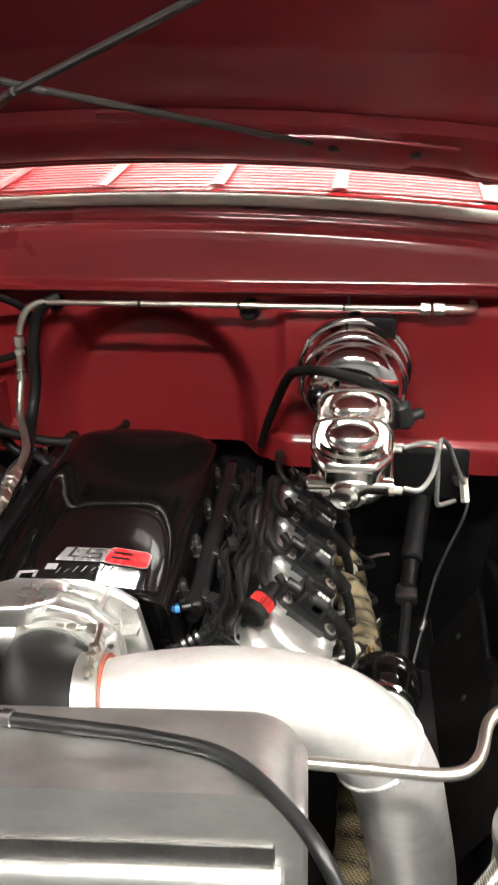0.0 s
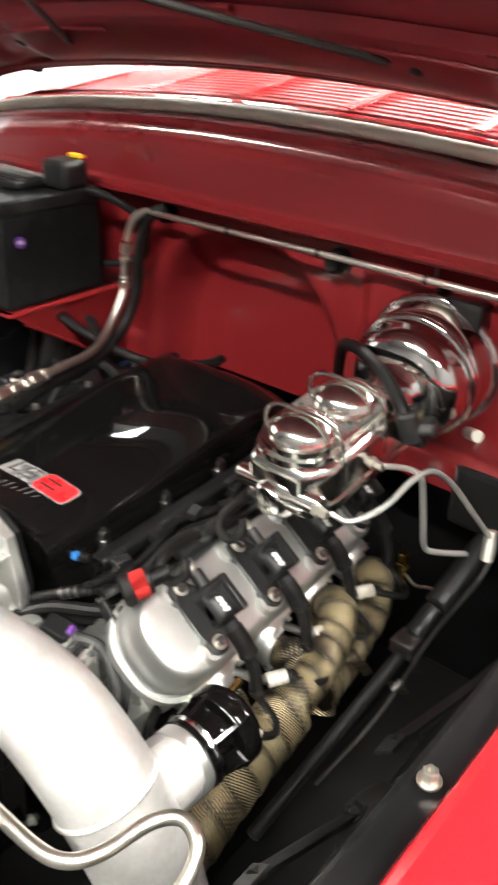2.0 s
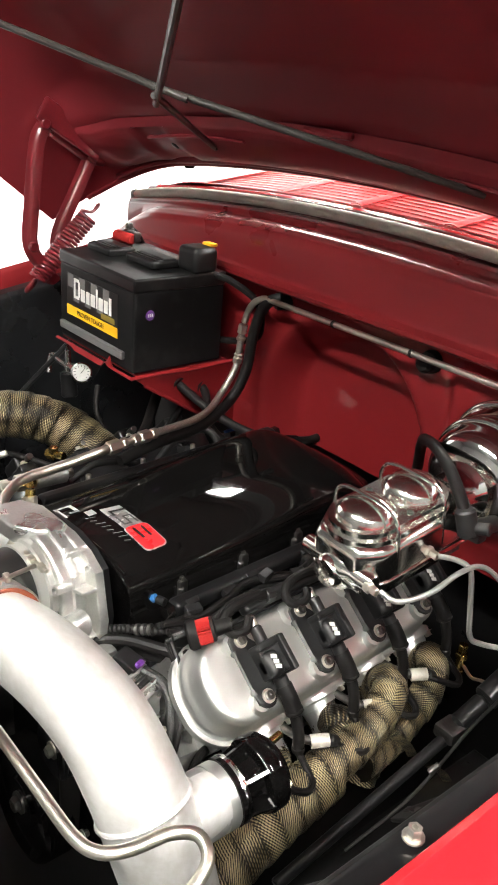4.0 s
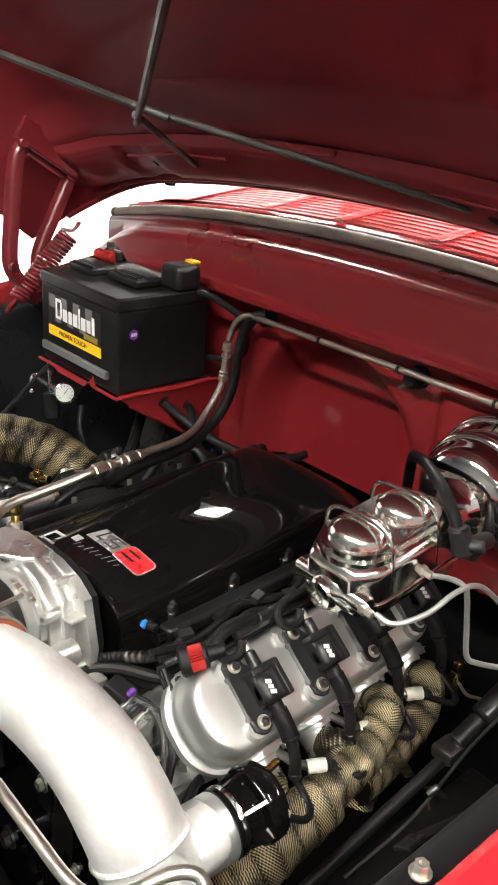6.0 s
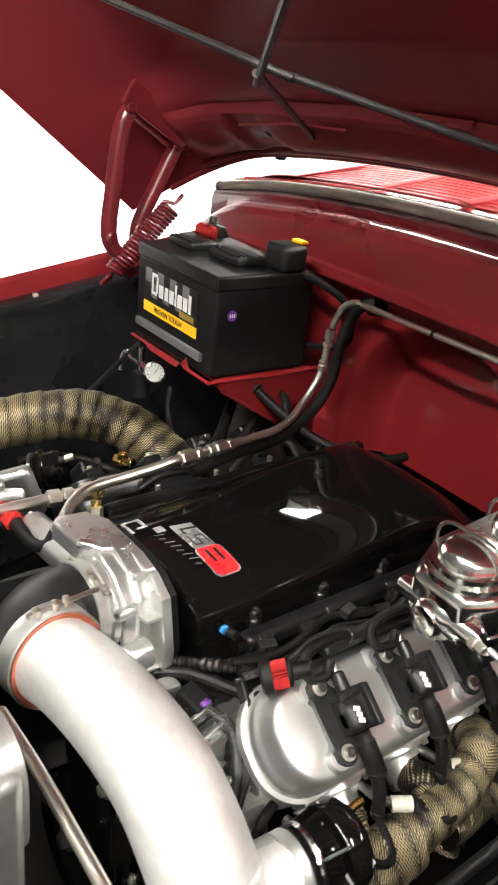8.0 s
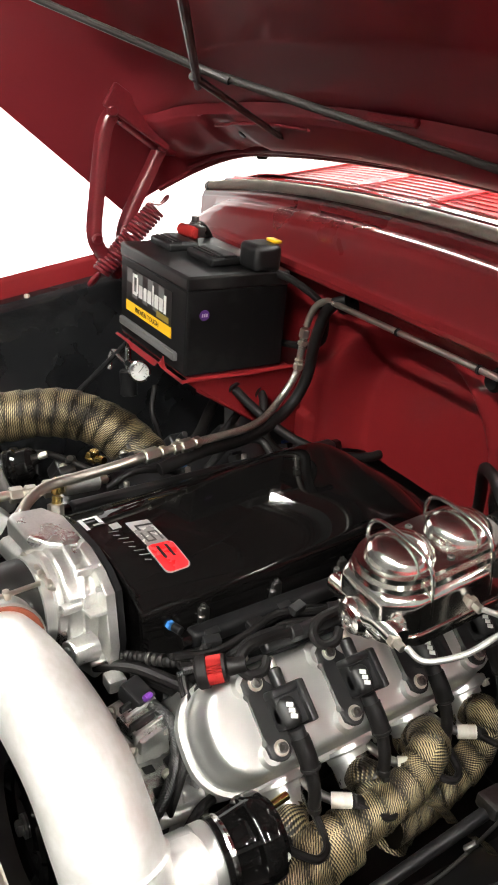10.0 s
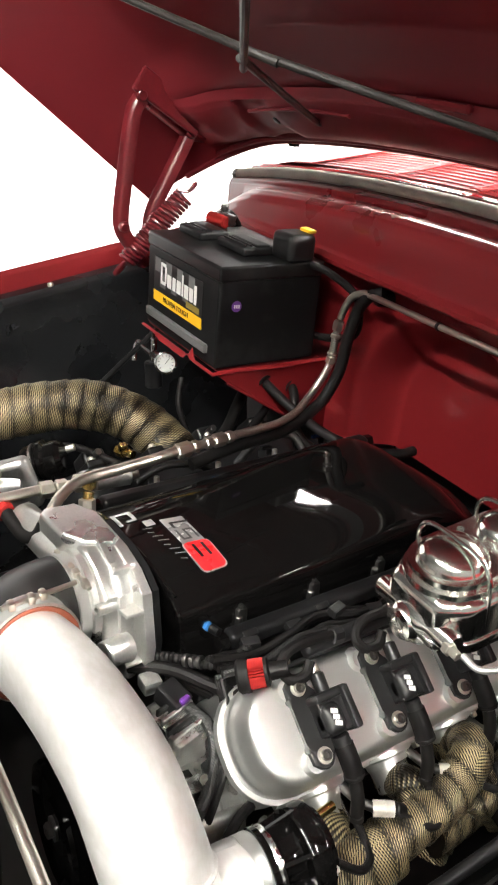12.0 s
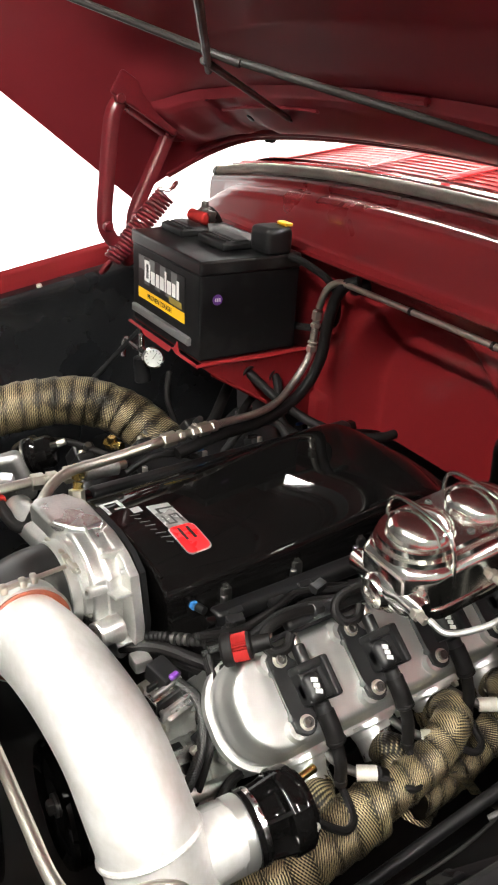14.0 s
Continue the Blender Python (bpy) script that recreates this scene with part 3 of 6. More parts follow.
for x in (-0.43, -0.31, 0.31, 0.43):
    wpart("hole_plug", lathe([(0, 0), (0.007, 0), (0.0085, 0.001), (0.0085, 0.002)], 14, aim(on_hood(x, 0.098, 0.021), on_hood(x, 0.098, 0.0))), BLACK_SATIN, hood, "dark round hole")
for sx in (-1, 1):
    pad = [on_hood(sx * (0.20 + 0.29 * k / 12), 0.118 + 0.004 * math.sin(k / 12 * math.pi), 0.0205) for k in range(13)]
    wpart("rail_swage", sweep(pad, 0.0032, 8, 2), RED_HOOD_SHADE, hood, "raised swage line on the rail")
wpart("striker_plate", rod(on_hood(-0.035, 0.146, 0.009), on_hood(0.065, 0.146, 0.009), 0.0065, 8, 0.003), RED_HOOD_SHADE, hood, "thin striker plate on the rail")
b = bmesh.new()
sweep([on_hood(CX - 0.70 + 1.40 * k / 40, 0.012, 0.004) for k in range(41)], 0.006, 8, 1, into=b)
wpart("lip_bead", b, RED_HOOD_SHADE, hood)
for x, y, z in ((-0.545, 0.06, 1.305), (0.548, 0.06, 1.305)):
    wpart("rubber_bumper", lathe([(0, -0.018), (0.010, -0.018), (0.014, -0.008), (0.014, 0.002), (0.009, 0.012)], 14, T(x, y, z)), RUBBER, hood, "black rubber bump stop")

X = Vector((-0.048, -0.35, 1.446))
FEET = {-1: Vector((-0.298, -0.067, 1.355)), 1: Vector((0.279, -0.065, 1.360))}
for sx in (-1, 1):
    g = thing("hood_brace_rod", "dark grey steel brace rod under the hood", "brace rod", T(*FEET[sx]), "hood brace rods")
    gap = Vector((0, 0.004 * sx, 0.005 * sx))
    out = X + gap + Vector((-sx * 0.83, -0.50, 0.249)) * 0.95
    wpart("bar", sweep([FEET[sx], FEET[sx] + (X + gap - FEET[sx]) * 0.96, X + gap, X + gap + (out - X) * 0.04, out], 0.0050, 10, 4), GREY_ROD, g)
    wpart("hanger", sweep([out, out + Vector((-sx * 0.03, 0.01, 0.2))], 0.006, 8, smooth=False), GREY_ROD, g)

hinge = thing("spring_hinge", "red painted hood hinge with folded arms and coil spring", "hinge", T(-0.72, -0.17, 0.97))


wpart("front_arm", sweep([(-0.70, -0.191, 1.350), (-0.70, -0.208, 1.315), (-0.70, -0.222, 1.20), (-0.70, -0.228, 1.115), (-0.70, -0.203, 1.070), (-0.71, -0.17, 1.03)], lambda s, a: 0.015 * (1 + 0.12 * math.cos(4 * a)), 16, 6, flat=0.6), RED_SPRING, hinge)
wpart("rear_arm", sweep([(-0.71, -0.080, 1.290), (-0.71, -0.105, 1.240), (-0.71, -0.126, 1.199), (-0.71, -0.160, 1.125), (-0.71, -0.155, 1.06)], lambda s, a: 0.014 * (1 + 0.12 * math.cos(4 * a)), 16, 6, flat=0.6), RED_SPRING, hinge)
wpart("top_link", sweep([(-0.695, -0.195, 1.358), (-0.70, -0.14, 1.325), (-0.705, -0.080, 1.290), (-0.70, -0.05, 1.285)], lambda s, a: 0.017 * (1 + 0.1 * math.cos(4 * a)), 16, 6, flat=0.55), RED_SPRING, hinge)
wpart("hood_bracket", block(0.012, 0.16, 0.05, 0.006, 2, T(-0.688, -0.135, 1.345) @ pose(0, 0, 0, -31)), RED_SPRING, hinge)
for p in ((-0.682, -0.195, 1.355), (-0.690, -0.083, 1.29), (-0.683, -0.226, 1.113), (-0.69, -0.16, 1.125)):
    wpart("pivot", lathe([(0.011, 0), (0.011, 0.008), (0.008, 0.012), (0, 0.012)], 14, T(*p) @ pose(-0.01, 0, 0, 0, 90)), RED_SPRING, hinge)
s0, s1 = Vector((-0.685, -0.099, 1.171)), Vector((-0.70, -0.214, 1.043))
ax = (s1 - s0).normalized()
e1 = ax.orthogonal().normalized()
e2 = ax.cross(e1)
TURNS = 20
coil = [s0 + (s1 - s0) * (k / (TURNS * 14)) + (e1 * math.cos(k / 14 * 2 * math.pi) + e2 * math.sin(k / 14 * 2 * math.pi)) * (0.0185 - 0.003 * (k / (TURNS * 14)) ** 6) for k in range(TURNS * 14 + 1)]
spring = wpart("spring", sweep(coil, 0.0042, 8, smooth=False), RED_SPRING, hinge, "tight red coil spring")
wpart("upper_hook", sweep([s0 - ax * 0.002 + e1 * 0.016, s0 - ax * 0.012, s0 - ax * 0.03, s0 - ax * 0.035 + e2 * 0.015, s0 - ax * 0.022 + e2 * 0.022], 0.0038, 8), RED_SPRING, spring)
ring = [s1 + ax * 0.022 + (ax * math.cos(a) + e2 * math.sin(a)) * 0.014 for a in [2 * math.pi * k / 18 for k in range(19)]]
wpart("lower_eye", sweep(ring, 0.005, 8, smooth=False), RED_SPRING, spring)

# ---- battery on its tray ----
BX0, BX1, BY0, BY1, BZ0, BZ1 = -0.592, -0.310, -0.216, -0.012, 0.950, 1.128
bc = ((BX0 + BX1) / 2, (BY0 + BY1) / 2)
battery = thing("car_battery", "black plastic car battery with a yellow striped label", "battery", T(*bc, BZ0))
BW, BD, BH = BX1 - BX0, BY1 - BY0, BZ1 - BZ0
b = block(BW, BD, BH - 0.022, 0.005, 2, T(0, 0, (BH - 0.022) / 2))
part("case", b, BLACK_CASE, battery)
lid = part("lid", block(BW + 0.003, BD + 0.003, 0.026, 0.004, 3, T(0, 0, BH - 0.013)), BLACK_LID, battery)
for x, y, w, d in ((-0.082, -0.018, 0.088, 0.062), (0.038, 0.004, 0.098, 0.066)):
    b = block(w, d, 0.016, 0.005, 3, T(x, y, BH + 0.007))
    block(w * 0.96, d * 0.45, 0.012, 0.004, 2, T(x, y + d * 0.12, BH + 0.012), b)
    for k in range(4):
        block(w * 0.8, 0.004, 0.004, 0.001, 1, T(x, y - d * 0.34 + 0.010 * k, BH + 0.0160), b)
    part("vent_cover", b, BLACK_PLASTIC, lid, "raised dusty vent cover")
part("base_ridge", block(BW * 0.86, 0.010, 0.016, 0.003, 2, T(-0.01, -BD / 2 - 0.003, 0.028)), DARK_GLASSY, battery, "pale scuffed hold-down ridge")
cap = part("terminal_cover", block(0.062, 0.055, 0.048, 0.010, 3, T(0.112, 0.055, BH + 0.022)), BLACK_PLASTIC, battery, "black moulded terminal cover")
part("tab", block(0.03, 0.016, 0.006, 0.002, 2, T(0.118, 0.078, BH + 0.049)), YELLOW_PRINT, cap, "yellow plastic tab")
CT = T(-0.104, 0.034, BH)
b = lathe([(0.011, 0), (0.009, 0.026), (0, 0.026)], 14, CT)
clampm = part("terminal_clamp", lathe([(0.018, 0.016), (0.019, 0.018), (0.019, 0.032), (0.012, 0.034), (0.012, 0.016)], 18, CT, b), STEEL_DARK, battery, "dark metal clamp with a red sleeve")
part("jaw", block(0.036, 0.016, 0.020, 0.003, 2, CT @ T(0.022, 0.0, 0.028)), STEEL_DARK, clampm)
part("sleeve", rod((-0.120, 0.014, BH + 0.026), (-0.068, 0.022, BH + 0.024), 0.0115, 14, 0.003), RED_FILTER, clampm, "red sleeve")
part("bolt", bolt(CT @ T(-0.006, 0.006, 0.036), 0.0075, 0.012), STEEL_DARK, clampm)
part("lead", sweep([(-0.09, 0.03, BH + 0.026), (-0.13, 0.055, BH + 0.030), (-0.145, 0.085, BH + 0.012), (-0.147, 0.112, BH - 0.04)], 0.008, 12), RUBBER, clampm, "black battery lead")

# label on the broad face: yellow strip with its slogan, brand mark as plain bars
FY = -BD / 2


def on_face(w, h, x, z, t=0.0006, skew=0.0):
    m = T(x, FY - 0.0008, z) @ Matrix(((1, skew, 0, 0), (0, 0, -1, 0), (0, 1, 0, 0), (0, 0, 0, 1)))
    return block(w, h, t, 0, 1, m)


label = part("label", on_face(0.196, 0.084, -0.0125, 0.096), BLACK_PLASTIC, battery, "black paper label with a yellow strip")
for x, z in ((-0.095, 0.124), (-0.049, 0.124), (-0.003, 0.124), (0.043, 0.124), (-0.072, 0.098), (-0.026, 0.098), (0.020, 0.098)):
    part("grey_check", on_face(0.023, 0.026, x, z, 0.0009), GREY_PRINT, label, "grey checker square")
part("yellow_strip", on_face(0.196, 0.020, -0.0125, 0.064, 0.0012), YELLOW_PRINT, label, "yellow strip")
# white bars of the brand mark's size: one tall, then lower ones
for x, w, h, z in ((-0.078, 0.006, 0.040, 0.112), (-0.067, 0.014, 0.006, 0.129), (-0.060, 0.006, 0.030, 0.112), (-0.067, 0.014, 0.006, 0.095), (-0.045, 0.016, 0.024, 0.104), (-0.025, 0.012, 0.024, 0.104), (-0.006, 0.016, 0.024, 0.104), (0.009, 0.006, 0.038, 0.111), (0.024, 0.016, 0.024, 0.104), (0.043, 0.014, 0.024, 0.104), (0.059, 0.009, 0.033, 0.108)):
    part("brand_mark", on_face(w, h, x, z, 0.0018), WHITE_PRINT, label, "white brand bar")
part("gold_mark", on_face(0.050, 0.011, 0.050, 0.083, 0.0014), surface("dark_gold_print", (0.20, 0.15, 0.03), 0.5), label, "small dark gold mark")


def writing(body, size, m, material, parent, name="writing"):
    cu = bpy.data.curves.new("text", "FONT")
    cu.body, cu.size, cu.align_x, cu.align_y, cu.extrude = body, size, "CENTER", "CENTER", 0.0003
    ob = bpy.data.objects.new("text", cu)
    scene.collection.objects.link(ob)
    me = bpy.data.meshes.new_from_object(ob.evaluated_get(bpy.context.evaluated_depsgraph_get()))
    bpy.data.objects.remove(ob)
    bm = bmesh.new()
    bm.from_mesh(me)
    bmesh.ops.transform(bm, matrix=m, verts=bm.verts)
    return part(name, bm, material, parent)


writing("PROVEN TOUGH", 0.0135, T(-0.016, FY - 0.0020, 0.064) @ pose(0, 0, 0, 90), BLACK_PLASTIC, label)
st = part("round_sticker", lathe([(0.0095, 0), (0.0095, 0.0008), (0, 0.0008)], 20, T(BW / 2 + 0.0002, -0.068, 0.110) @ pose(0, 0, 0, 0, 90)), PURPLE, battery, "small round purple date sticker")
b = bmesh.new()
for k in (-1, 0, 1):
    block(0.0006, 0.0026, 0.006, 0, 1, T(BW / 2 + 0.0013, -0.068 + 0.0042 * k, 0.110), b)
part("print", b, WHITE_PRINT, st)

tray = thing("battery_tray", "red painted steel battery tray bracketed to the firewall", "battery tray", T(*bc, 0.94))
part("plate", block(BW + 0.006, BD + 0.012, 0.003, 0.001, 1, T(0, 0.012, 0.006)), RED_BAY_SHADE, tray)


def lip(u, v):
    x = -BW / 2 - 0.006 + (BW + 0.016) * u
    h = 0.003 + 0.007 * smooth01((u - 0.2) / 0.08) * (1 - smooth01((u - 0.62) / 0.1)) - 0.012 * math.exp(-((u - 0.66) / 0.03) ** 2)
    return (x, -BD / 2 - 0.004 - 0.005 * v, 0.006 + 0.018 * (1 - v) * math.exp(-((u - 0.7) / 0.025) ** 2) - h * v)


part("front_lip", sheet(lip, 60, 5, 0.002), RED_BAY_SHADE, tray, "wavy bent front lip")
part("side_lip", sheet(lambda u, v: (BW / 2 + 0.006 + 0.005 * v, -BD / 2 - 0.01 + (BD + 0.05) * u, 0.008 - 0.004 * v + 0.0015 * math.sin(u * 9)), 10, 4, 0.002), RED_BAY_SHADE, tray)

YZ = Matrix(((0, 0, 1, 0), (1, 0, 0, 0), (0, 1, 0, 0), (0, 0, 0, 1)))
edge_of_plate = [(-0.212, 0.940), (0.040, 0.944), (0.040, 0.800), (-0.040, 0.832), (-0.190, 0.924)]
wpart("gusset", prism([(y, z) for y, z in edge_of_plate[::-1]], 0.004, 0.001, 1, T(-0.310, 0, 0) @ YZ), RED_BAY_SHADE, tray, "triangular red gusset plate")
tri = [(-0.308, y, z) for y, z in edge_of_plate]
wpart("gusset_flange", sweep([tri[4], tri[3], tri[2]], 0.004, 8, 4), RED_BAY_SHADE, tray)

cable = thing("battery_cable", "thick black battery cable down the firewall", "cable", T(-0.25, 0.0, 0.9))
wpart("sheath", sweep([(-0.325, -0.04, 1.125), (-0.275, -0.02, 1.115), (-0.235, 0.012, 1.08), (-0.232, 0.018, 1.02), (-0.275, 0.012, 0.995), (-0.33, 0.0, 0.985), (-0.36, 0.01, 0.98)], 0.007, 10), RUBBER, cable)
loom = thing("wiring_loom", "black rubber sleeved loom beside the fuel hose", "hose", T(-0.2, 0.0, 0.9))
wpart("sleeve", sweep([(-0.172, 0.015, 1.107), (-0.192, 0.003, 1.097), (-0.212, 0.0, 1.07), (-0.222, -0.006, 1.02), (-0.224, -0.014, 0.955), (-0.226, -0.040, 0.905), (-0.212, -0.095, 0.878), (-0.190, -0.165, 0.872), (-0.172, -0.25, 0.874), (-0.165, -0.33, 0.86)], 0.0105, 12), RUBBER, loom)
loom2 = thing("heater_hose", "bent black rubber hose behind the engine", "hose", T(-0.28, -0.08, 0.9))
wpart("hose", sweep([(-0.345, -0.118, 0.925), (-0.318, -0.112, 0.916), (-0.255, -0.098, 0.893), (-0.205, -0.078, 0.872), (-0.165, -0.055, 0.858), (-0.115, -0.02, 0.850), (-0.085, 0.03, 0.850), (-0.085, 0.06, 0.850)], 0.0085, 12), RUBBER, loom2)
wpart("grommet", lathe([(0.0085, 0), (0.015, 0), (0.0165, 0.003), (0.015, 0.006), (0.0085, 0.006)], 18, aim((-0.314, -0.111, 0.914), (-0.30, -0.108, 0.909))), RUBBER, loom2)
loom3 = thing("heater_hose", "short black rubber hose looping off the battery bracket", "hose", T(-0.30, -0.05, 0.9))
wpart("hose", sweep([(-0.335, -0.056, 0.900), (-0.309, -0.052, 0.897), (-0.285, -0.060, 0.886), (-0.270, -0.070, 0.868), (-0.250, -0.078, 0.850), (-0.215, -0.082, 0.835), (-0.17, -0.075, 0.83)], 0.0085, 12), RUBBER, loom3)
wpart("grommet", lathe([(0.0085, 0), (0.015, 0), (0.0165, 0.003), (0.015, 0.006), (0.0085, 0.006)], 18, aim((-0.314, -0.053, 0.8975), (-0.30, -0.050, 0.896))), RUBBER, loom3)

# ---- fuel hose: rigid line on the firewall, bend, unions, braided run over the engine ----
hard = thing("fuel_hard_line", "stainless fuel line clipped along the firewall", "fuel line", T(0.1, 0, 1.10))
b = sweep([(0.462, 0.0, 1.10), (0.30, 0.0, 1.10), (0.10, 0.001, 1.10), (-0.185, 0.0, 1.10)], 0.0052, 12, 6)
wpart("tube", b, STEEL, hard)
for x in (-0.021, 0.152, 0.328):
    wpart("clip", rod((x - 0.0022, 0.0, 1.10), (x + 0.0022, 0.0, 1.10), 0.0068, 12), BLACK_PLASTIC, hard, "thin black clip")
b = rod((0.452, 0, 1.10), (0.468, 0, 1.10), 0.010, 6, 0.001)
rod((0.472, 0, 1.10), (0.490, 0, 1.10), 0.0105, 6, 0.001, b)
sweep([(0.488, 0, 1.10), (0.52, 0.0, 1.10), (0.535, 0.012, 1.099), (0.538, 0.04, 1.098)], 0.008, 12, 6, into=b)
wpart("elbow_fitting", b, STEEL, hard)
wpart("strut", rod((0.335, 0.012, 1.10), (0.335, 0.012, 1.125), 0.002, 8), STEEL_DARK, hard)

hose = thing("fuel_hose", "braided stainless fuel hose with hex fittings", "fuel hose", T(-0.2, -0.2, 0.95))
wpart("elbow", sweep([(-0.185, 0.0, 1.10), (-0.205, -0.002, 1.099), (-0.224, -0.007, 1.088), (-0.236, -0.010, 1.068), (-0.243, -0.012, 1.045)], 0.0062, 14, 6), STEEL, hose, "polished elbow")
u1, u2 = Vector((-0.244, -0.013, 1.040)), Vector((-0.249, -0.017, 0.962))
wpart("braid", sweep([u1, (u1 + u2) / 2, u2, Vector((-0.249, -0.030, 0.935)), Vector((-0.240, -0.060, 0.908)), Vector((-0.215, -0.105, 0.893)), Vector((-0.188, -0.160, 0.893)), Vector((-0.170, -0.215, 0.898)), Vector((-0.159, -0.262, 0.901))], 0.0068, 14, 8), BRAID, hose)
for a, c in ((u1, u1 + (u2 - u1) * 0.22), (u1 + (u2 - u1) * 0.30, u1 + (u2 - u1) * 0.40), (u2 - (u2 - u1) * 0.16, u2), (u2 - (u2 - u1) * 0.26, u2 - (u2 - u1) * 0.20)):
    wpart("hex_fitting", rod(a, c, 0.0098, 6, 0.0015), STEEL, hose)
f0, f1 = Vector((-0.159, -0.262, 0.901)), Vector((-0.136, -0.372, 0.904))
for a, c, r in ((0, 0.12, 0.0095), (0.15, 0.36, 0.0112), (0.39, 0.50, 0.0100), (0.62, 0.72, 0.0098), (0.76, 1.0, 0.0118)):
    wpart("hex_fitting", rod(f0 + (f1 - f0) * a, f0 + (f1 - f0) * c, r, 6, 0.0015), STEEL, hose)
wpart("core", rod(f0, f1, 0.0068, 14), STEEL, hose)
wpart("hard_end", sweep([f1, (-0.128, -0.42, 0.902), (-0.121, -0.478, 0.900), (-0.113, -0.53, 0.899), (-0.094, -0.562, 0.894), (-0.076, -0.584, 0.882), (-0.072, -0.598, 0.864)], 0.0078, 14, 8), STEEL, hose, "bent polished tube end")
wpart("rubber_tail", sweep([(-0.072, -0.594, 0.868), (-0.074, -0.604, 0.852), (-0.088, -0.616, 0.846), (-0.112, -0.622, 0.850), (-0.138, -0.626, 0.856)], 0.0095, 12, 8), RUBBER, hose, "black rubber tail")
wpart("end_fitting", rod((-0.136, -0.626, 0.856), (-0.172, -0.634, 0.862), 0.014, 8, 0.002), RED_FILTER, hose, "dull red anodised fitting")

line2 = thing("oil_feed_line", "braided oil feed line with a tee fitting", "hose", T(-0.16, -0.6, 0.87))
wpart("tube", sweep([(-0.155, -0.70, 0.868), (-0.152, -0.63, 0.872), (-0.152, -0.56, 0.874), (-0.150, -0.49, 0.870), (-0.17, -0.42, 0.86)], 0.0075, 12), STEEL, line2)
for y0, y1, r in ((-0.575, -0.555, 0.0125), (-0.552, -0.535, 0.011), (-0.525, -0.500, 0.0135), (-0.495, -0.44, 0.016)):
    wpart("hex_fitting", rod((-0.152, y0, 0.873), (-0.152, y1, 0.872), r, 6 if r < 0.015 else 16, 0.0015), STEEL if r < 0.015 else ALU_DULL, line2)
tee = rod((-0.125, -0.512, 0.900), (-0.125, -0.512, 0.878), 0.010, 12, 0.002)
rod((-0.125, -0.512, 0.872), (-0.122, -0.515, 0.862), 0.008, 12, 0, tee)
wpart("stub", tee, BRASS, line2, "brass stub")

sensor = thing("pressure_sensor", "black and chrome pressure sensor standing beside the throttle body", "sensor", T(-0.10, -0.515, 0.79))
b = rod((-0.118, -0.518, 0.865), (-0.112, -0.520, 0.845), 0.012, 6, 0.001)
rod((-0.112, -0.520, 0.846), (-0.106, -0.522, 0.832), 0.017, 18, 0.002, b)
wpart("collar", b, STEEL, sensor, "bright hex collar")
wpart("body", rod((-0.106, -0.522, 0.832), (-0.095, -0.526, 0.80), 0.016, 18, 0.004), BLACK_PLASTIC, sensor)
wpart("tail", rod((-0.095, -0.526, 0.80), (-0.085, -0.53, 0.77), 0.008, 12, 0.001), STEEL, sensor)
wpart("red_cap", block(0.03, 0.014, 0.012, 0.003, 2, T(-0.085, -0.475, 0.845)), RED_FILTER, sensor, "faded red cap")

# ---- fuel pressure regulator with gauge ----
reg = thing("pressure_gauge", "small white dial pressure gauge on a regulator under the battery", "pressure gauge", T(-0.56, -0.2, 0.83))
gm = aim((-0.553, -0.19, 0.872), (0.9, -0.95, 1.45))
wpart("case", lathe([(0, -0.02), (0.019, -0.02), (0.021, -0.014), (0.021, 0.0), (0.0225, 0.002), (0.0225, 0.006), (0.019, 0.007), (0.019, 0.004), (0, 0.004)], 28, gm), CHROME, reg, "chrome bezel and case")
dial = wpart("dial", lathe([(0, 0.0042), (0.0188, 0.0042), (0.0188, 0.0048), (0, 0.0048)], 24, gm), DIAL_FACE, reg, "pale dial with dark ticks")
b = bmesh.new()
for k in range(11):
    a = radians(225 - 27 * k)
    block(0.0045, 0.0011, 0.0004, 0, 1, gm @ T(0.0145 * math.cos(a), 0.0145 * math.sin(a), 0.0052) @ pose(0, 0, 0, 0, 0, math.degrees(a)), b)
wpart("tick", b, BLACK_PLASTIC, dial)
wpart("needle", block(0.016, 0.0012, 0.0005, 0, 1, gm @ T(0.003, 0.004, 0.0056) @ pose(0, 0, 0, 0, 0, 55)), BLACK_PLASTIC, dial)
b = rod((-0.615, -0.19, 0.905), (-0.612, -0.19, 0.855), 0.0075, 12, 0.002)
rod((-0.616, -0.19, 0.92), (-0.615, -0.19, 0.905), 0.005, 10, 0.001, b)
rod((-0.612, -0.19, 0.872), (-0.565, -0.188, 0.868), 0.009, 6, 0.001, b)
wpart("body", b, CHROME, reg)
wpart("handle", sweep([(-0.615, -0.192, 0.868), (-0.640, -0.196, 0.872), (-0.664, -0.200, 0.880), (-0.668, -0.206, 0.868), (-0.660, -0.212, 0.842)], 0.0065, 12, 6), CHROME, reg, "bent chrome handle")
wpart("lower_body", rod((-0.612, -0.19, 0.855), (-0.605, -0.19, 0.80), 0.018, 18, 0.003), BLACK_SATIN, reg)

# ---- engine: everything in the slightly turned coordinates of the engine ----
E = pose(-0.020, -0.300, 0, 0, 0, 3.5)


def ew(u, v, z):
    return E @ Vector((u, v, z))


intake = thing("intake_manifold", "gloss black intake manifold cover with a silver and red badge", "intake manifold", E @ T(0, 0.07, 0.74))


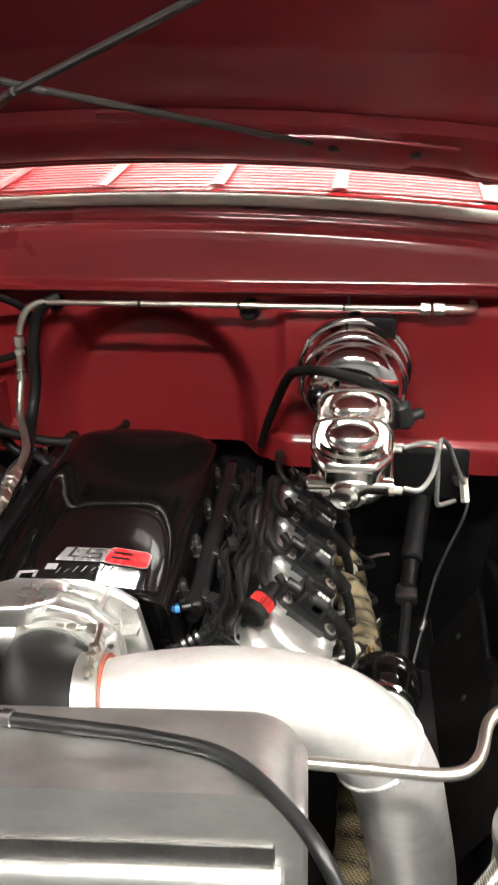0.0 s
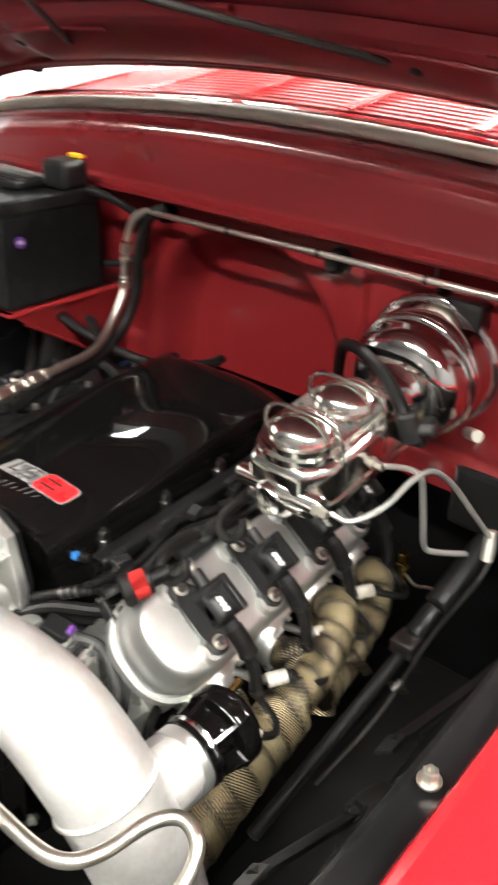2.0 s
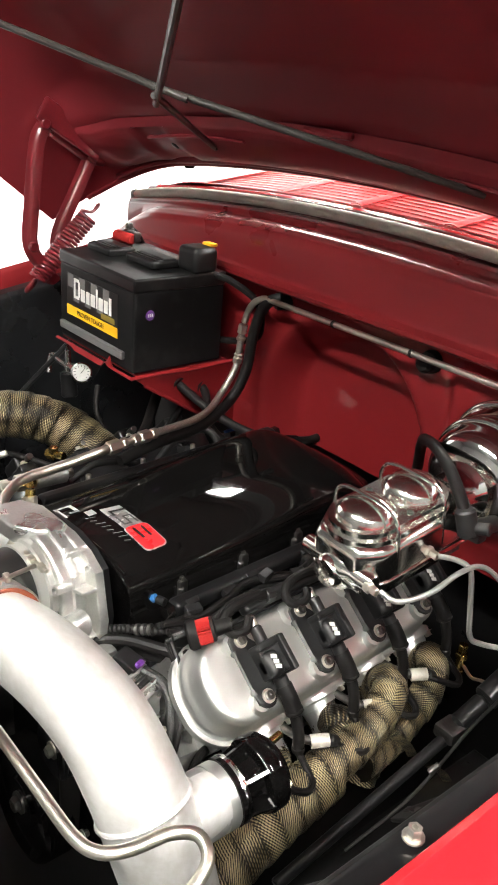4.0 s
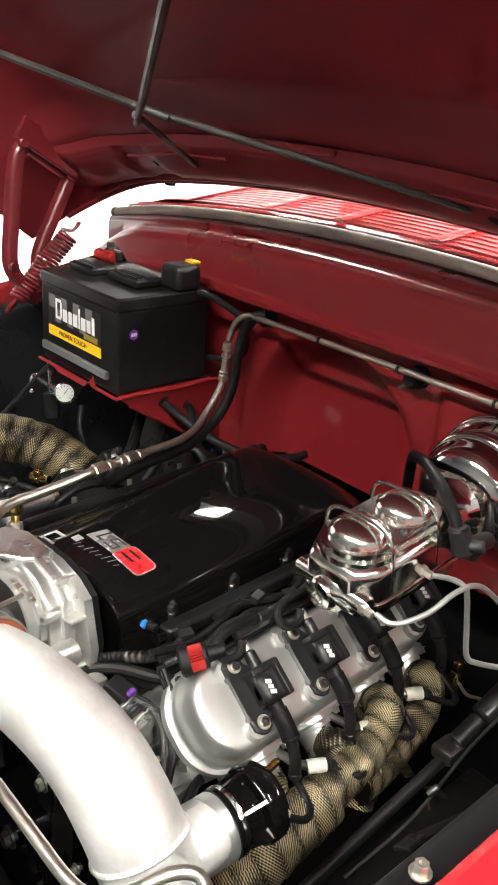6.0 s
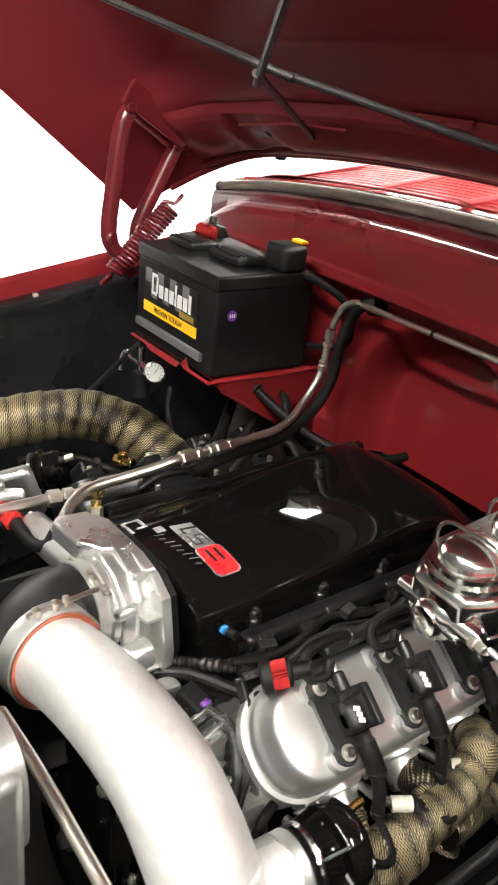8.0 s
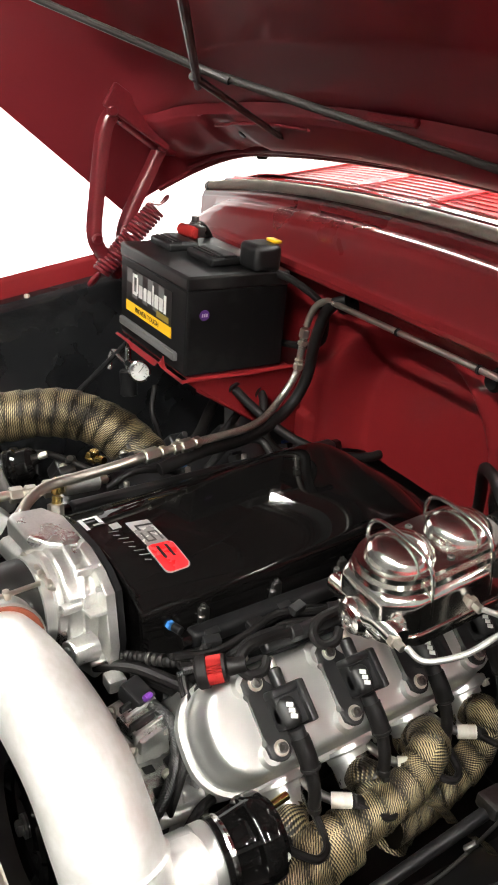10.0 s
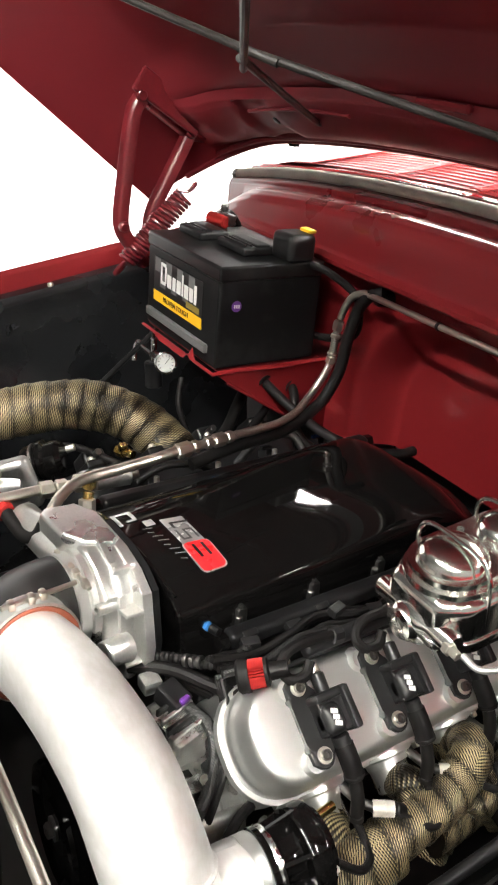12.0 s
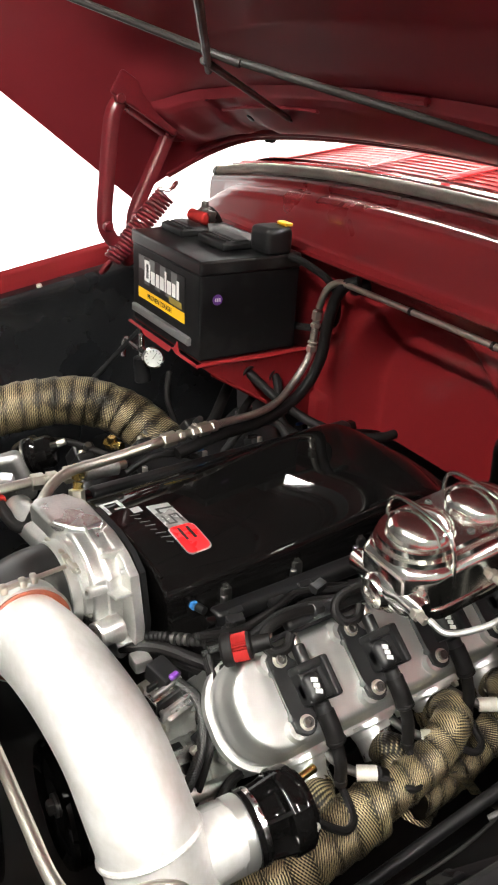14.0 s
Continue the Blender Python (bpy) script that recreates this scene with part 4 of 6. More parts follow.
def cover(u, v):
    """u round the section from one foot over the top to the other, v from the front to the rear."""
    along = -0.276 + 0.536 * v
    rear = v
    hw = 0.144 if u > 0.5 else 0.122
    top = 0.862 + 0.0248 * smooth01(v / 0.9)
    p = 4.2
    t = 2 * u - 1
    a = abs(t)
    if a < 0.78:
        x = math.copysign(hw * (a / 0.78), t)
        z = top - 0.022 * (a / 0.78) ** p - 0.006 * (a / 0.78) ** 2
    else:
        f = (a - 0.78) / 0.22
        x = math.copysign(hw + 0.012 * f, t)
        z = top - 0.028 - f * (0.085 + 0.02 * rear)
    end = smooth01((v - 0.80) / 0.20)
    z = z - 0.045 * end * end
    return (x, along, z - 0.74)


b = sheet(cover, 64, 60)
part("cover", b, BLACK_GLOSS, intake, angle=60)
front = []
for i in range(65):
    front.append(cover(i / 64, 0))
fb = bmesh.new()
fb.faces.new([fb.verts.new(p) for p in front])
bmesh.ops.solidify(fb, geom=fb.faces[:], thickness=0.004)
part("front_plate", fb, BLACK_GLOSS, intake)


def top_at(x, along):
    v = (along + 0.276) / 0.536
    return Vector(cover(0.5 + 0.39 * x / 0.144, v))


def decal(fn, nu, nv, lift):
    return sheet(lambda u, v: tuple(top_at(*fn(u, v)) + Vector((0, 0, lift))), nu, nv)


def badge_map(u, v):
    """The slanted badge: u along it, v across it."""
    return (-0.022 + 0.128 * u + 0.010 * v * (1 - u), -0.220 + 0.036 * v)


def decal_shape(outline, fn, lift):
    """A flat outline in decal coordinates laid on the cover, two millimetres thick at most."""
    b = bmesh.new()
    f = b.faces.new([b.verts.new(top_at(*fn(u, v)) + Vector((0, 0, lift))) for u, v in outline])
    if f.normal.z < 0:
        f.normal_flip()
    return b


def soft_box(u0, u1, v0, v1, r=0.05, n=4):
    """An outline with round corners in badge coordinates."""
    w, h = u1 - u0, v1 - v0
    out = []
    for cu, cv, a0 in ((u1 - r, v1 - r * 3.4, 0), (u0 + r, v1 - r * 3.4, 90), (u0 + r, v0 + r * 3.4, 180), (u1 - r, v0 + r * 3.4, 270)):
        out += [(cu + r * math.cos(radians(a0 + 90 * k / n)), cv + r * 3.4 * math.sin(radians(a0 + 90 * k / n))) for k in range(n + 1)]
    return out


badge = part("badge", decal_shape(soft_box(0.0, 0.60, 0.06, 0.94, 0.012), badge_map, 0.0016), SILVER_BADGE, intake, "silver and red slanted model badge")
edge = part("red_border", decal_shape(soft_box(0.535, 1.02, -0.04, 1.04, 0.07), badge_map, 0.0021), SILVER_BADGE, badge, "thin silver border")
part("red_field", decal_shape(soft_box(0.55, 1.005, 0.01, 0.99, 0.065), badge_map, 0.0027), RED_BADGE, badge, "red enamel field")
for u0, u1, v0, v1 in ((0.60, 0.82, 0.62, 0.74), (0.60, 0.82, 0.28, 0.40), (0.13, 0.17, 0.22, 0.94), (0.13, 0.26, 0.22, 0.32), (0.30, 0.50, 0.74, 0.82), (0.30, 0.50, 0.46, 0.54), (0.30, 0.50, 0.18, 0.26), (0.30, 0.33, 0.5, 0.8), (0.47, 0.50, 0.2, 0.5)):
    part("mark", decal_shape([(u0, v0), (u1, v0), (u1, v1), (u0, v1)], badge_map, 0.0034), BLACK_PLASTIC, badge)
for k in range(8):
    part("relief_mark", decal(lambda u, v, k=k: (-0.010 + 0.0115 * k + 0.0020 * u + 0.004 * v, -0.248 + 0.0020 * k + 0.014 * v * (0.6 + 0.4 * (k % 3 != 1))), 2, 3, 0.0012), DARK_GLASSY, intake, "small raised grey mark")
for x0, y0, w, h in ((-0.070, -0.272, 0.040, 0.006), (-0.070, -0.272, 0.006, 0.030), (-0.068, -0.248, 0.030, 0.006), (-0.044, -0.258, 0.006, 0.012), (-0.030, -0.240, 0.018, 0.014)):
    part("emblem_bar", decal(lambda u, v, x0=x0, y0=y0, w=w, h=h: (x0 + w * u, y0 + h * v), 4, 3, 0.0015), SILVER_BADGE, intake, "pale outline emblem bar")
b = sweep([(-0.02, -0.277, 0.125), (0.06, -0.277, 0.124), (0.135, -0.277, 0.116)], 0.0025, 8)
part("front_bead", b, BLACK_GLOSS, intake)
part("front_edge", sweep([Vector(cover(0.10 + 0.80 * k / 40, 0.0)) + Vector((0, 0.001, -0.0015)) for k in range(41)], 0.0028, 8, 2), BLACK_GLOSS, intake)


def fuel_rail(u, z, v0, v1, label):
    t = thing("fuel_rail", label, "fuel rail", E @ T(u, (v0 + v1) / 2, z), "fuel rails")
    h = (v1 - v0) / 2
    b = block(0.026, 2 * h, 0.024, 0.007, 3)
    part("rail", b, BLACK_SATIN, t)
    for k in range(2):
        part("end_cap", rod((0, (-1) ** k * h, 0), (0, (-1) ** k * (h + 0.014), 0), 0.011, 6, 0.001), BLACK_GLOSS, t)
    return t


right_rail = fuel_rail(0.168, 0.792, -0.150, 0.30, "black billet fuel rail beside the intake")
left_rail = fuel_rail(-0.146, 0.826, -0.175, 0.345, "black billet fuel rail along the intake edge")
for i in range(4):
    for sx, u, z, v0 in ((1, 0.152, 0.800, -0.123), (-1, -0.178, 0.824, -0.063)):
        t = thing("fuel_injector", "black fuel injector with a bright metal head", "fuel injector", E @ T(u, v0 + 0.115 * i, z), "fuel injectors")
        part("body", rod((0, 0, -0.05), (0, 0, -0.004), 0.010, 14, 0.002), BLACK_PLASTIC, t)
        part("head", rod((0, 0, -0.004), (sx * 0.001, 0, 0.009), 0.0048, 12, 0.001), STEEL_DARK if sx > 0 else ZINC, t, "small metal head")
        part("connector", block(0.028, 0.020, 0.02, 0.003, 2, T(sx * 0.022, 0, -0.012) @ pose(0, 0, 0, 0, 25 * sx)), BLACK_PLASTIC, t)
        part("clip", block(0.010, 0.022, 0.006, 0.001, 1, T(sx * 0.026, 0, 0.0) @ pose(0, 0, 0, 0, 25 * sx)), BLUE if sx < 0 and i in (1, 3) else BLACK_PLASTIC, t)

for i in range(4):
    t = thing("rail_bracket", "small zinc clamp bracket with a bolt on the intake", "bracket", E @ T(0.148, -0.118 + 0.118 * i, 0.815), "rail brackets")
    part("tab", block(0.012, 0.016, 0.03, 0.003, 2, T(0, 0, -0.012)), STEEL_DARK, t)
    part("bolt", bolt(T(0, 0, 0.002), 0.0042, 0.005), STEEL_DARK, t)

blue = thing("hose_fitting", "blue anodised hose fitting by the intake corner", "fitting", T(0.134, -0.462, 0.806))
part("nut", rod((-0.008, 0, 0.0), (0.008, 0.005, 0.002), 0.0066, 6, 0.001), BLUE, blue)
part("stub", rod((0.010, 0.006, 0.002), (0.024, 0.01, 0.003), 0.006, 12, 0.001), BLACK_SATIN, blue)
pcv = thing("vapour_hose", "thin black ribbed vapour hose with dark clamps", "hose", T(0.13, -0.47, 0.77))
wpart("hose", sweep([(0.118, -0.515, 0.765), (0.145, -0.497, 0.775), (0.172, -0.482, 0.782), (0.192, -0.455, 0.79), (0.178, -0.42, 0.795)], lambda s, a: 0.0062 + 0.0009 * math.sin(s * 900), 12, 20), RUBBER, pcv)
for k in range(3):
    p = Vector((0.152 + 0.008 * k, -0.494 + 0.005 * k, 0.777 + 0.003 * k))
    wpart("clamp", rod(p, p + Vector((0.004, 0.0025, 0.0015)), 0.0082, 14), STEEL_DARK, pcv)

# ---- throttle body, elbow, charge tube ----
tbm = E @ T(0.024, -0.218, 0.812)
tb = thing("throttle_body", "cast aluminium throttle body with ribbed flange", "throttle body", tbm)
Q = Matrix(((1, 0, 0, 0), (0, 0, -1, 0), (0, 1, 0, 0), (0, 0, 0, 1)))
PLATE = [(-0.086, -0.078), (-0.074, -0.088), (0.074, -0.088), (0.098, -0.074), (0.105, -0.028), (0.090, 0.044), (0.062, 0.062), (0.022, 0.072), (-0.050, 0.072), (-0.078, 0.052), (-0.090, 0.0)]
part("mounting_plate", prism(PLATE, 0.013, 0.002, 2, T(0, -0.010, 0) @ Q), ALU_CAST, tb, "flat cast mounting plate")
part("spacer", prism([(x * 0.95, z * 0.95) for x, z in PLATE], 0.008, 0, 1, T(0, 0.002, 0) @ Q), BLACK_SATIN, tb)
BODY = [(-0.076, -0.060), (-0.055, -0.074), (0.040, -0.074), (0.066, -0.052), (0.070, -0.010), (0.066, 0.034), (0.040, 0.062), (0.004, 0.073), (-0.046, 0.073), (-0.078, 0.044), (-0.080, 0.0)]
part("housing", prism(BODY, 0.042, 0.007, 4, T(0, -0.022, 0) @ Q), ALU_CAST, tb)
n = len(BODY)
step = bmesh.new()
for i in range(n):
    (x0, z0), (x1, z1) = BODY[i], BODY[(i + 1) % n]
    prism([(x0 * 1.10, z0 * 1.10), (x1 * 1.10, z1 * 1.10), (x1 * 0.97, z1 * 0.97), (x0 * 0.97, z0 * 0.97)], 0.008, 0.002, 2, T(0, -0.036, 0) @ Q, step)
part("rim", step, ALU_CAST, tb, "raised cast rim")
part("bore", lathe([(0.066, 0.0), (0.0650, 0.010), (0.060, 0.013), (0.0575, 0.014), (0.0575, 0.036), (0.052, 0.036), (0.050, 0.0)], 44, T(0, -0.062, 0) @ pose(0, 0, 0, 90)), ALU_CAST, tb)
for x, z, a in ((0.078, 0.018, 12), (0.050, 0.056, 58), (0.078, -0.050, -20), (-0.080, 0.02, 170)):
    part("rib", block(0.034, 0.030, 0.0055, 0.002, 2, T(x, -0.030, z) @ pose(0, 0, 0, 0, -a)), ALU_CAST, tb)
slab = [(-0.098, -0.072), (-0.086, -0.082), (-0.030, -0.078), (0.000, -0.058), (0.014, -0.024), (0.004, -0.012), (-0.060, -0.012), (-0.094, -0.030)]
part("top_housing", prism(slab, 0.026, 0.007, 4, T(0, 0, 0.054)), ALU_CAST, tb, "flat topped cast housing")
for x, z in ((0.090, -0.068), (0.076, 0.046), (-0.070, 0.052), (-0.078, -0.07)):
    part("bolt", bolt(T(x, -0.023, z) @ pose(0, 0, 0, 90), 0.0040, 0.005), ALU_CAST, tb)
for x, z, r, q in ((0.080, -0.034, 0.0175, 0.0105), (0.060, 0.020, 0.0075, 0.004)):
    part("sensor_boss", lathe([(r * 1.15, 0.0), (r, 0.012), (r, 0.034), (r * 0.9, 0.036), (q, 0.036), (q, 0.016), (0, 0.016)], 26, T(x, -0.038, z) @ pose(0, 0, 0, 82, 0, 14)), ALU_CAST, tb, "round threaded boss")
part("drain_lug", rod((0.018, -0.042, -0.084), (0.082, -0.030, -0.076), 0.0105, 16, 0.002), ALU_CAST, tb)
part("lug_screw", rod((0.018, -0.042, -0.084), (0.006, -0.044, -0.086), 0.0055, 10, 0.001), ZINC, tb)
part("idle_housing", lathe([(0.0, -0.02), (0.024, -0.02), (0.0245, 0), (0.0235, 0.060), (0.0225, 0.066), (0.0225, 0.092), (0.020, 0.096), (0, 0.096)], 26, aim((-0.066, -0.066, 0.030), (-0.165, -0.078, 0.034))), ALU_CAST, tb, "cylindrical idle valve housing")

elbow = thing("silicone_elbow", "black silicone elbow coupler with bright band clamps", "coupler", T(0.03, -0.64, 0.80))
ep = [ew(0.024, -0.282, 0.812), ew(0.026, -0.322, 0.813), ew(0.036, -0.350, 0.815), ew(0.060, -0.372, 0.818), ew(0.090, -0.378, 0.820), ew(0.112, -0.376, 0.822)]
wpart("elbow", sweep(ep, 0.0590, 40, 8), SILICONE, elbow)
for a, c in ((0, 1), (5, 4)):
    d = (ep[c] - ep[a]).normalized()
    o = ep[a] + d * 0.014
    band = lathe([(0.0595, -0.014), (0.0615, -0.013), (0.0608, -0.010), (0.0608, 0.010), (0.0615, 0.013), (0.0595, 0.014)], 40, aim(o, o + d))
    cl = wpart("band_clamp", band, ALU_MACHINED, elbow, "bright T-bolt band clamp")
    up = Vector((0, 0, 1))
    k = (o + up * 0.066) if a else (o + up * 0.055 + Vector((0.032, 0, 0)))
    tb2 = rod(k - d.cross(up) * 0.030, k + d.cross(up) * 0.062, 0.0032, 10, 0.0005)
    for q in (-0.018, 0.006, 0.02):
        block(0.013, 0.009, 0.011, 0.003, 2, T(*(k + d.cross(up) * q)), tb2)
    wpart("t_bolt", tb2, STEEL, cl)
o = ep[5]
d = (ep[5] - ep[4]).normalized()
wpart("liner_edge", lathe([(0.0515, 0), (0.0582, 0), (0.0582, 0.0035), (0.0515, 0.0035)], 40, aim(o, o + d)), ORANGE, elbow, "orange silicone liner edge")

TUBE = [(0.100, -0.674, 0.822), (0.169, -0.664, 0.836), (0.253, -0.658, 0.846), (0.331, -0.653, 0.838), (0.388, -0.650, 0.806), (0.424, -0.641, 0.745), (0.443, -0.625, 0.655), (0.460, -0.620, 0.544), (0.465, -0.62, 0.40)]
tube = thing("charge_tube", "large brushed aluminium charge air tube", "air tube", T(0.3, -0.66, 0.75))
wpart("tube", sweep(TUBE, 0.0512, 48, 8), ALU_TUBE, tube)
line = spline(TUBE, 8)
w0, w1 = line[36], line[37]
wpart("weld_bead", sweep([w0 + (w1 - w0).normalized().orthogonal().normalized() * 0 + ((aim(w0, w1).to_3x3() @ Vector((math.cos(a), math.sin(a), 0))) * (0.0508 + 0.0003 * math.sin(a * 46))) for a in [2 * math.pi * k / 240 for k in range(241)]], 0.0034, 8, smooth=False), ALU_TUBE, tube, "rippled weld bead")
wpart("stub", rod((0.424, -0.625, 0.745), (0.417, -0.560, 0.742), 0.034, 32, 0.002), ALU_TUBE, tube, "short welded stub pipe")

bov = thing("blow_off_valve", "gloss black blow-off valve with ribbed cap and band clamp", "blow-off valve", T(0.41, -0.53, 0.74))
bm0 = aim((0.412, -0.566, 0.734), (0.418, -0.45, 0.742))
wpart("flange", lathe([(0.030, -0.020), (0.0385, -0.018), (0.0395, -0.014), (0.0395, 0.004), (0.0380, 0.0048), (0.0380, 0.0075), (0.0395, 0.0083), (0.0395, 0.022), (0.0375, 0.025), (0.034, 0.025)], 40, bm0), ALU_MACHINED, bov, "bright machined weld flange")
wpart("gasket", lathe([(0.034, 0.0245), (0.0405, 0.025), (0.0405, 0.031), (0.034, 0.0315)], 40, bm0), BLACK_GLOSS, bov)
wpart("clamp", lathe([(0.034, 0.031), (0.0400, 0.0315), (0.0410, 0.034), (0.0400, 0.0375), (0.034, 0.038)], 40, bm0), CHROME, bov, "bright v-band clamp")
wpart("body", lathe([(0.032, 0.036), (0.030, 0.044), (0.030, 0.058), (0.034, 0.066)], 40, bm0), BLACK_GLOSS, bov)
wpart("cap", lathe([(0.030, 0.062), (0.0445, 0.064), (0.0465, 0.067), (0.0465, 0.083), (0.0445, 0.087), (0.040, 0.089), (0.037, 0.094), (0.022, 0.098), (0.020, 0.096), (0, 0.096)], 48, bm0), BLACK_GLOSS, bov)
for a in range(10, 370, 60):
    wpart("rib", prism([(0.027, 0.037), (0.0405, 0.037), (0.0460, 0.066), (0.027, 0.066)], 0.005, 0.0012, 1, bm0 @ pose(0, 0, 0, 0, 0, a) @ Matrix(((1, 0, 0, 0), (0, 0, 1, -0.002), (0, 1, 0, 0), (0, 0, 0, 1)))), BLACK_GLOSS, bov)
for a in (-75, 45, 165):
    wpart("cap_screw", bolt(bm0 @ pose(0, 0, 0, 0, 0, a) @ T(0.0405, 0, 0.086), 0.0035, 0.004), ZINC, bov)
wpart("screw", rod(bm0 @ Vector((0.030, -0.03, 0.045)), bm0 @ Vector((0.062, -0.058, 0.05)), 0.004, 10, 0.0005), ZINC, bov)
wpart("nipple", rod(bm0 @ Vector((0.02, 0.01, 0.098)), bm0 @ Vector((0.024, 0.012, 0.125)), 0.005, 12, 0.001), BRASS, bov)

# ---- right bank: head, valve cover, coils ----
V = E @ T(0.289, 0.05, 0.744) @ Matrix(((0, 0.77, 0.64, 0), (-1, 0, 0, 0), (0, -0.64, 0.77, 0), (0, 0, 0, 1)))
# in V: x runs to the front, y down and outward, z away from the head; vpart takes x to the rear


def vpart(name, bm, material, parent, label="", angle=35):
    bmesh.ops.transform(bm, matrix=Matrix.Diagonal((-1, 1, 1, 1)), verts=bm.verts)
    return part(name, bm, material, parent, label, angle)


vc = thing("valve_cover", "brushed aluminium valve cover with rounded ends", "valve cover", V)
vpart("rail", prism(rounded(0.486, 0.144, 0.062, 10), 0.012, 0.002, 2, T(-0.026, 0.002, -0.030)), ALU_MACHINED, vc)
vpart("shell", pressed(0.476, 0.134, 0.060, [(0, 0), (0, 0.018), (0.0012, 0.022), (0.004, 0.026), (0.0065, 0.032), (0.0080, 0.044), (0.0090, 0.050), (0.0110, 0.0545), (0.0145, 0.0572), (0.0190, 0.058), (0.026, 0.0581)], T(-0.026, 0.002, -0.020)), ALU_MACHINED, vc, angle=50)
for i in range(4):
    for y in (-0.041, 0.041):
        vpart("standoff", lathe([(0.018, 0.034), (0.014, 0.040), (0.0125, 0.046), (0, 0.0465)], 20, T(-0.1834 + 0.1115 * i - 0.012, y, 0)), ALU_MACHINED, vc)

head = thing("cylinder_head", "bare aluminium cylinder head under the valve cover", "cylinder head", V)
vpart("casting", block(0.45, 0.14, 0.10, 0.008, 2, T(-0.014, 0.0, -0.082)), ALU_CAST, head)
for i in range(4):
    vpart("exhaust_flange", lathe([(0.037, 0), (0.037, 0.013), (0.0345, 0.0155), (0.030, 0.0155), (0.0285, 0.024), (0.026, 0.024), (0.026, 0.0)], 32, T(-0.148 + 0.1115 * i, 0.068, -0.062) @ pose(0, 0, 0, -90)), ALU_MACHINED, head, "round exhaust port flange")
    vpart("port_stub", lathe([(0.0275, 0), (0.0255, 0.012), (0.0255, 0.036)], 22, T(-0.148 + 0.1115 * i, 0.086, -0.064) @ pose(0, 0, 0, -90)), ALU_CAST, head, "bare pipe stub at the port")
vpart("flange_bar", block(0.44, 0.012, 0.034, 0.004, 2, T(0.015, 0.076, -0.066)), ALU_MACHINED, head)
for i in range(5):
    vpart("flange_bolt", bolt(T(-0.204 + 0.1115 * i, 0.082, -0.066) @ pose(0, 0, 0, -90), 0.006, 0.008), ZINC, head)


def ignition_coil():
    t = thing("ignition_coil", "black ignition coil on a bolted bracket with white logo bars", "ignition coil", V, "ignition coils")
    brk = prism([(-0.010, -0.051), (0.006, -0.051), (0.013, -0.042), (0.014, -0.028), (0.024, -0.018), (0.024, 0.020), (0.014, 0.030), (0.013, 0.042), (0.006, 0.051), (-0.010, 0.051), (-0.018, 0.044), (-0.019, 0.030), (-0.014, 0.022), (-0.014, -0.022), (-0.019, -0.030), (-0.018, -0.044)], 0.013, 0.004, 2, T(0.0, 0.0, 0.038))
    vpart("bracket", brk, BLACK_PLASTIC, t)
    vpart("body", block(0.040, 0.046, 0.026, 0.004, 2, T(0.022, 0.000, 0.058)), BLACK_PLASTIC, t)
    vpart("top_lip", block(0.046, 0.011, 0.030, 0.004, 2, T(0.024, -0.019, 0.060)), BLACK_PLASTIC, t)
    vpart("side_wing", block(0.010, 0.050, 0.034, 0.003, 2, T(0.040, 0.001, 0.062)), BLACK_PLASTIC, t)
    vpart("front_boss", block(0.026, 0.036, 0.030, 0.010, 5, T(0.015, 0.006, 0.0625)), BLACK_PLASTIC, t, "rounded face with white logo")
    logo = bmesh.new()
    for k in range(3):
        block(0.0090 - 0.001 * (k == 1), 0.0052, 0.0008, 0, 1, T(0.015, -0.0015 + 0.0068 * k, 0.0778) @ pose(0, 0, 0, 0, 0, 24), logo)
    vpart("logo_bar", logo, WHITE_PRINT, t, "white logo bars")
    for y in (-0.0385, 0.0385):
        vpart("ear", lathe([(0.0145, 0.036), (0.0145, 0.049), (0.013, 0.0505), (0, 0.0505)], 20, T(-0.002, y, 0)), BLACK_PLASTIC, t)
    for y in (-0.0385, 0.0385):
        bo = lathe([(0.0095, 0), (0.0095, 0.003)], 18, T(-0.002, y, 0.050))
        vpart("washer", bo, ZINC, t)
        vpart("screw", lathe([(0.0062, 0.003), (0.0062, 0.008), (0.0035, 0.008), (0.003, 0.005), (0, 0.005)], 12, T(-0.002, y, 0.050)), STEEL_DARK, t)
    vpart("plug_top", rod((0.022, -0.022, 0.060), (0.024, -0.046, 0.058), 0.0085, 12, 0.002), BLACK_PLASTIC, t)
    vpart("pin", rod((0.024, -0.046, 0.058), (0.025, -0.060, 0.056), 0.0062, 12, 0.001), ZINC, t)
    sn = vpart("snout", rod((0.022, 0.024, 0.058), (0.024, 0.042, 0.054), 0.010, 14, 0.002), BLACK_PLASTIC, t)
    vpart("boot", sweep([(0.024, 0.036, 0.054), (0.026, 0.056, 0.050), (0.028, 0.072, 0.044)], 0.0118, 14, 5), RUBBER, t)
    vpart("boot_collar", rod((0.0275, 0.068, 0.0455), (0.0285, 0.0745, 0.0425), 0.0127, 14, 0.002), RUBBER, t)
    vpart("boot_end", sweep([(0.028, 0.070, 0.045), (0.031, 0.098, 0.026), (0.033, 0.118, 0.004)], 0.0080, 14, 5), RUBBER, t)
    vpart("wire", sweep([(0.033, 0.120, 0.002), (0.034, 0.142, 0.000), (0.027, 0.161, 0.008), (0.008, 0.166, 0.014), (-0.010, 0.152, 0.010), (-0.026, 0.132, 0.002)], 0.0052, 10, 8), RUBBER, t)
    vpart("plug_boot", sweep([(-0.025, 0.130, 0.002), (-0.035, 0.125, -0.003), (-0.045, 0.120, -0.009)], 0.0098, 16, 5), CERAMIC, t, "pale ceramic spark plug boot")
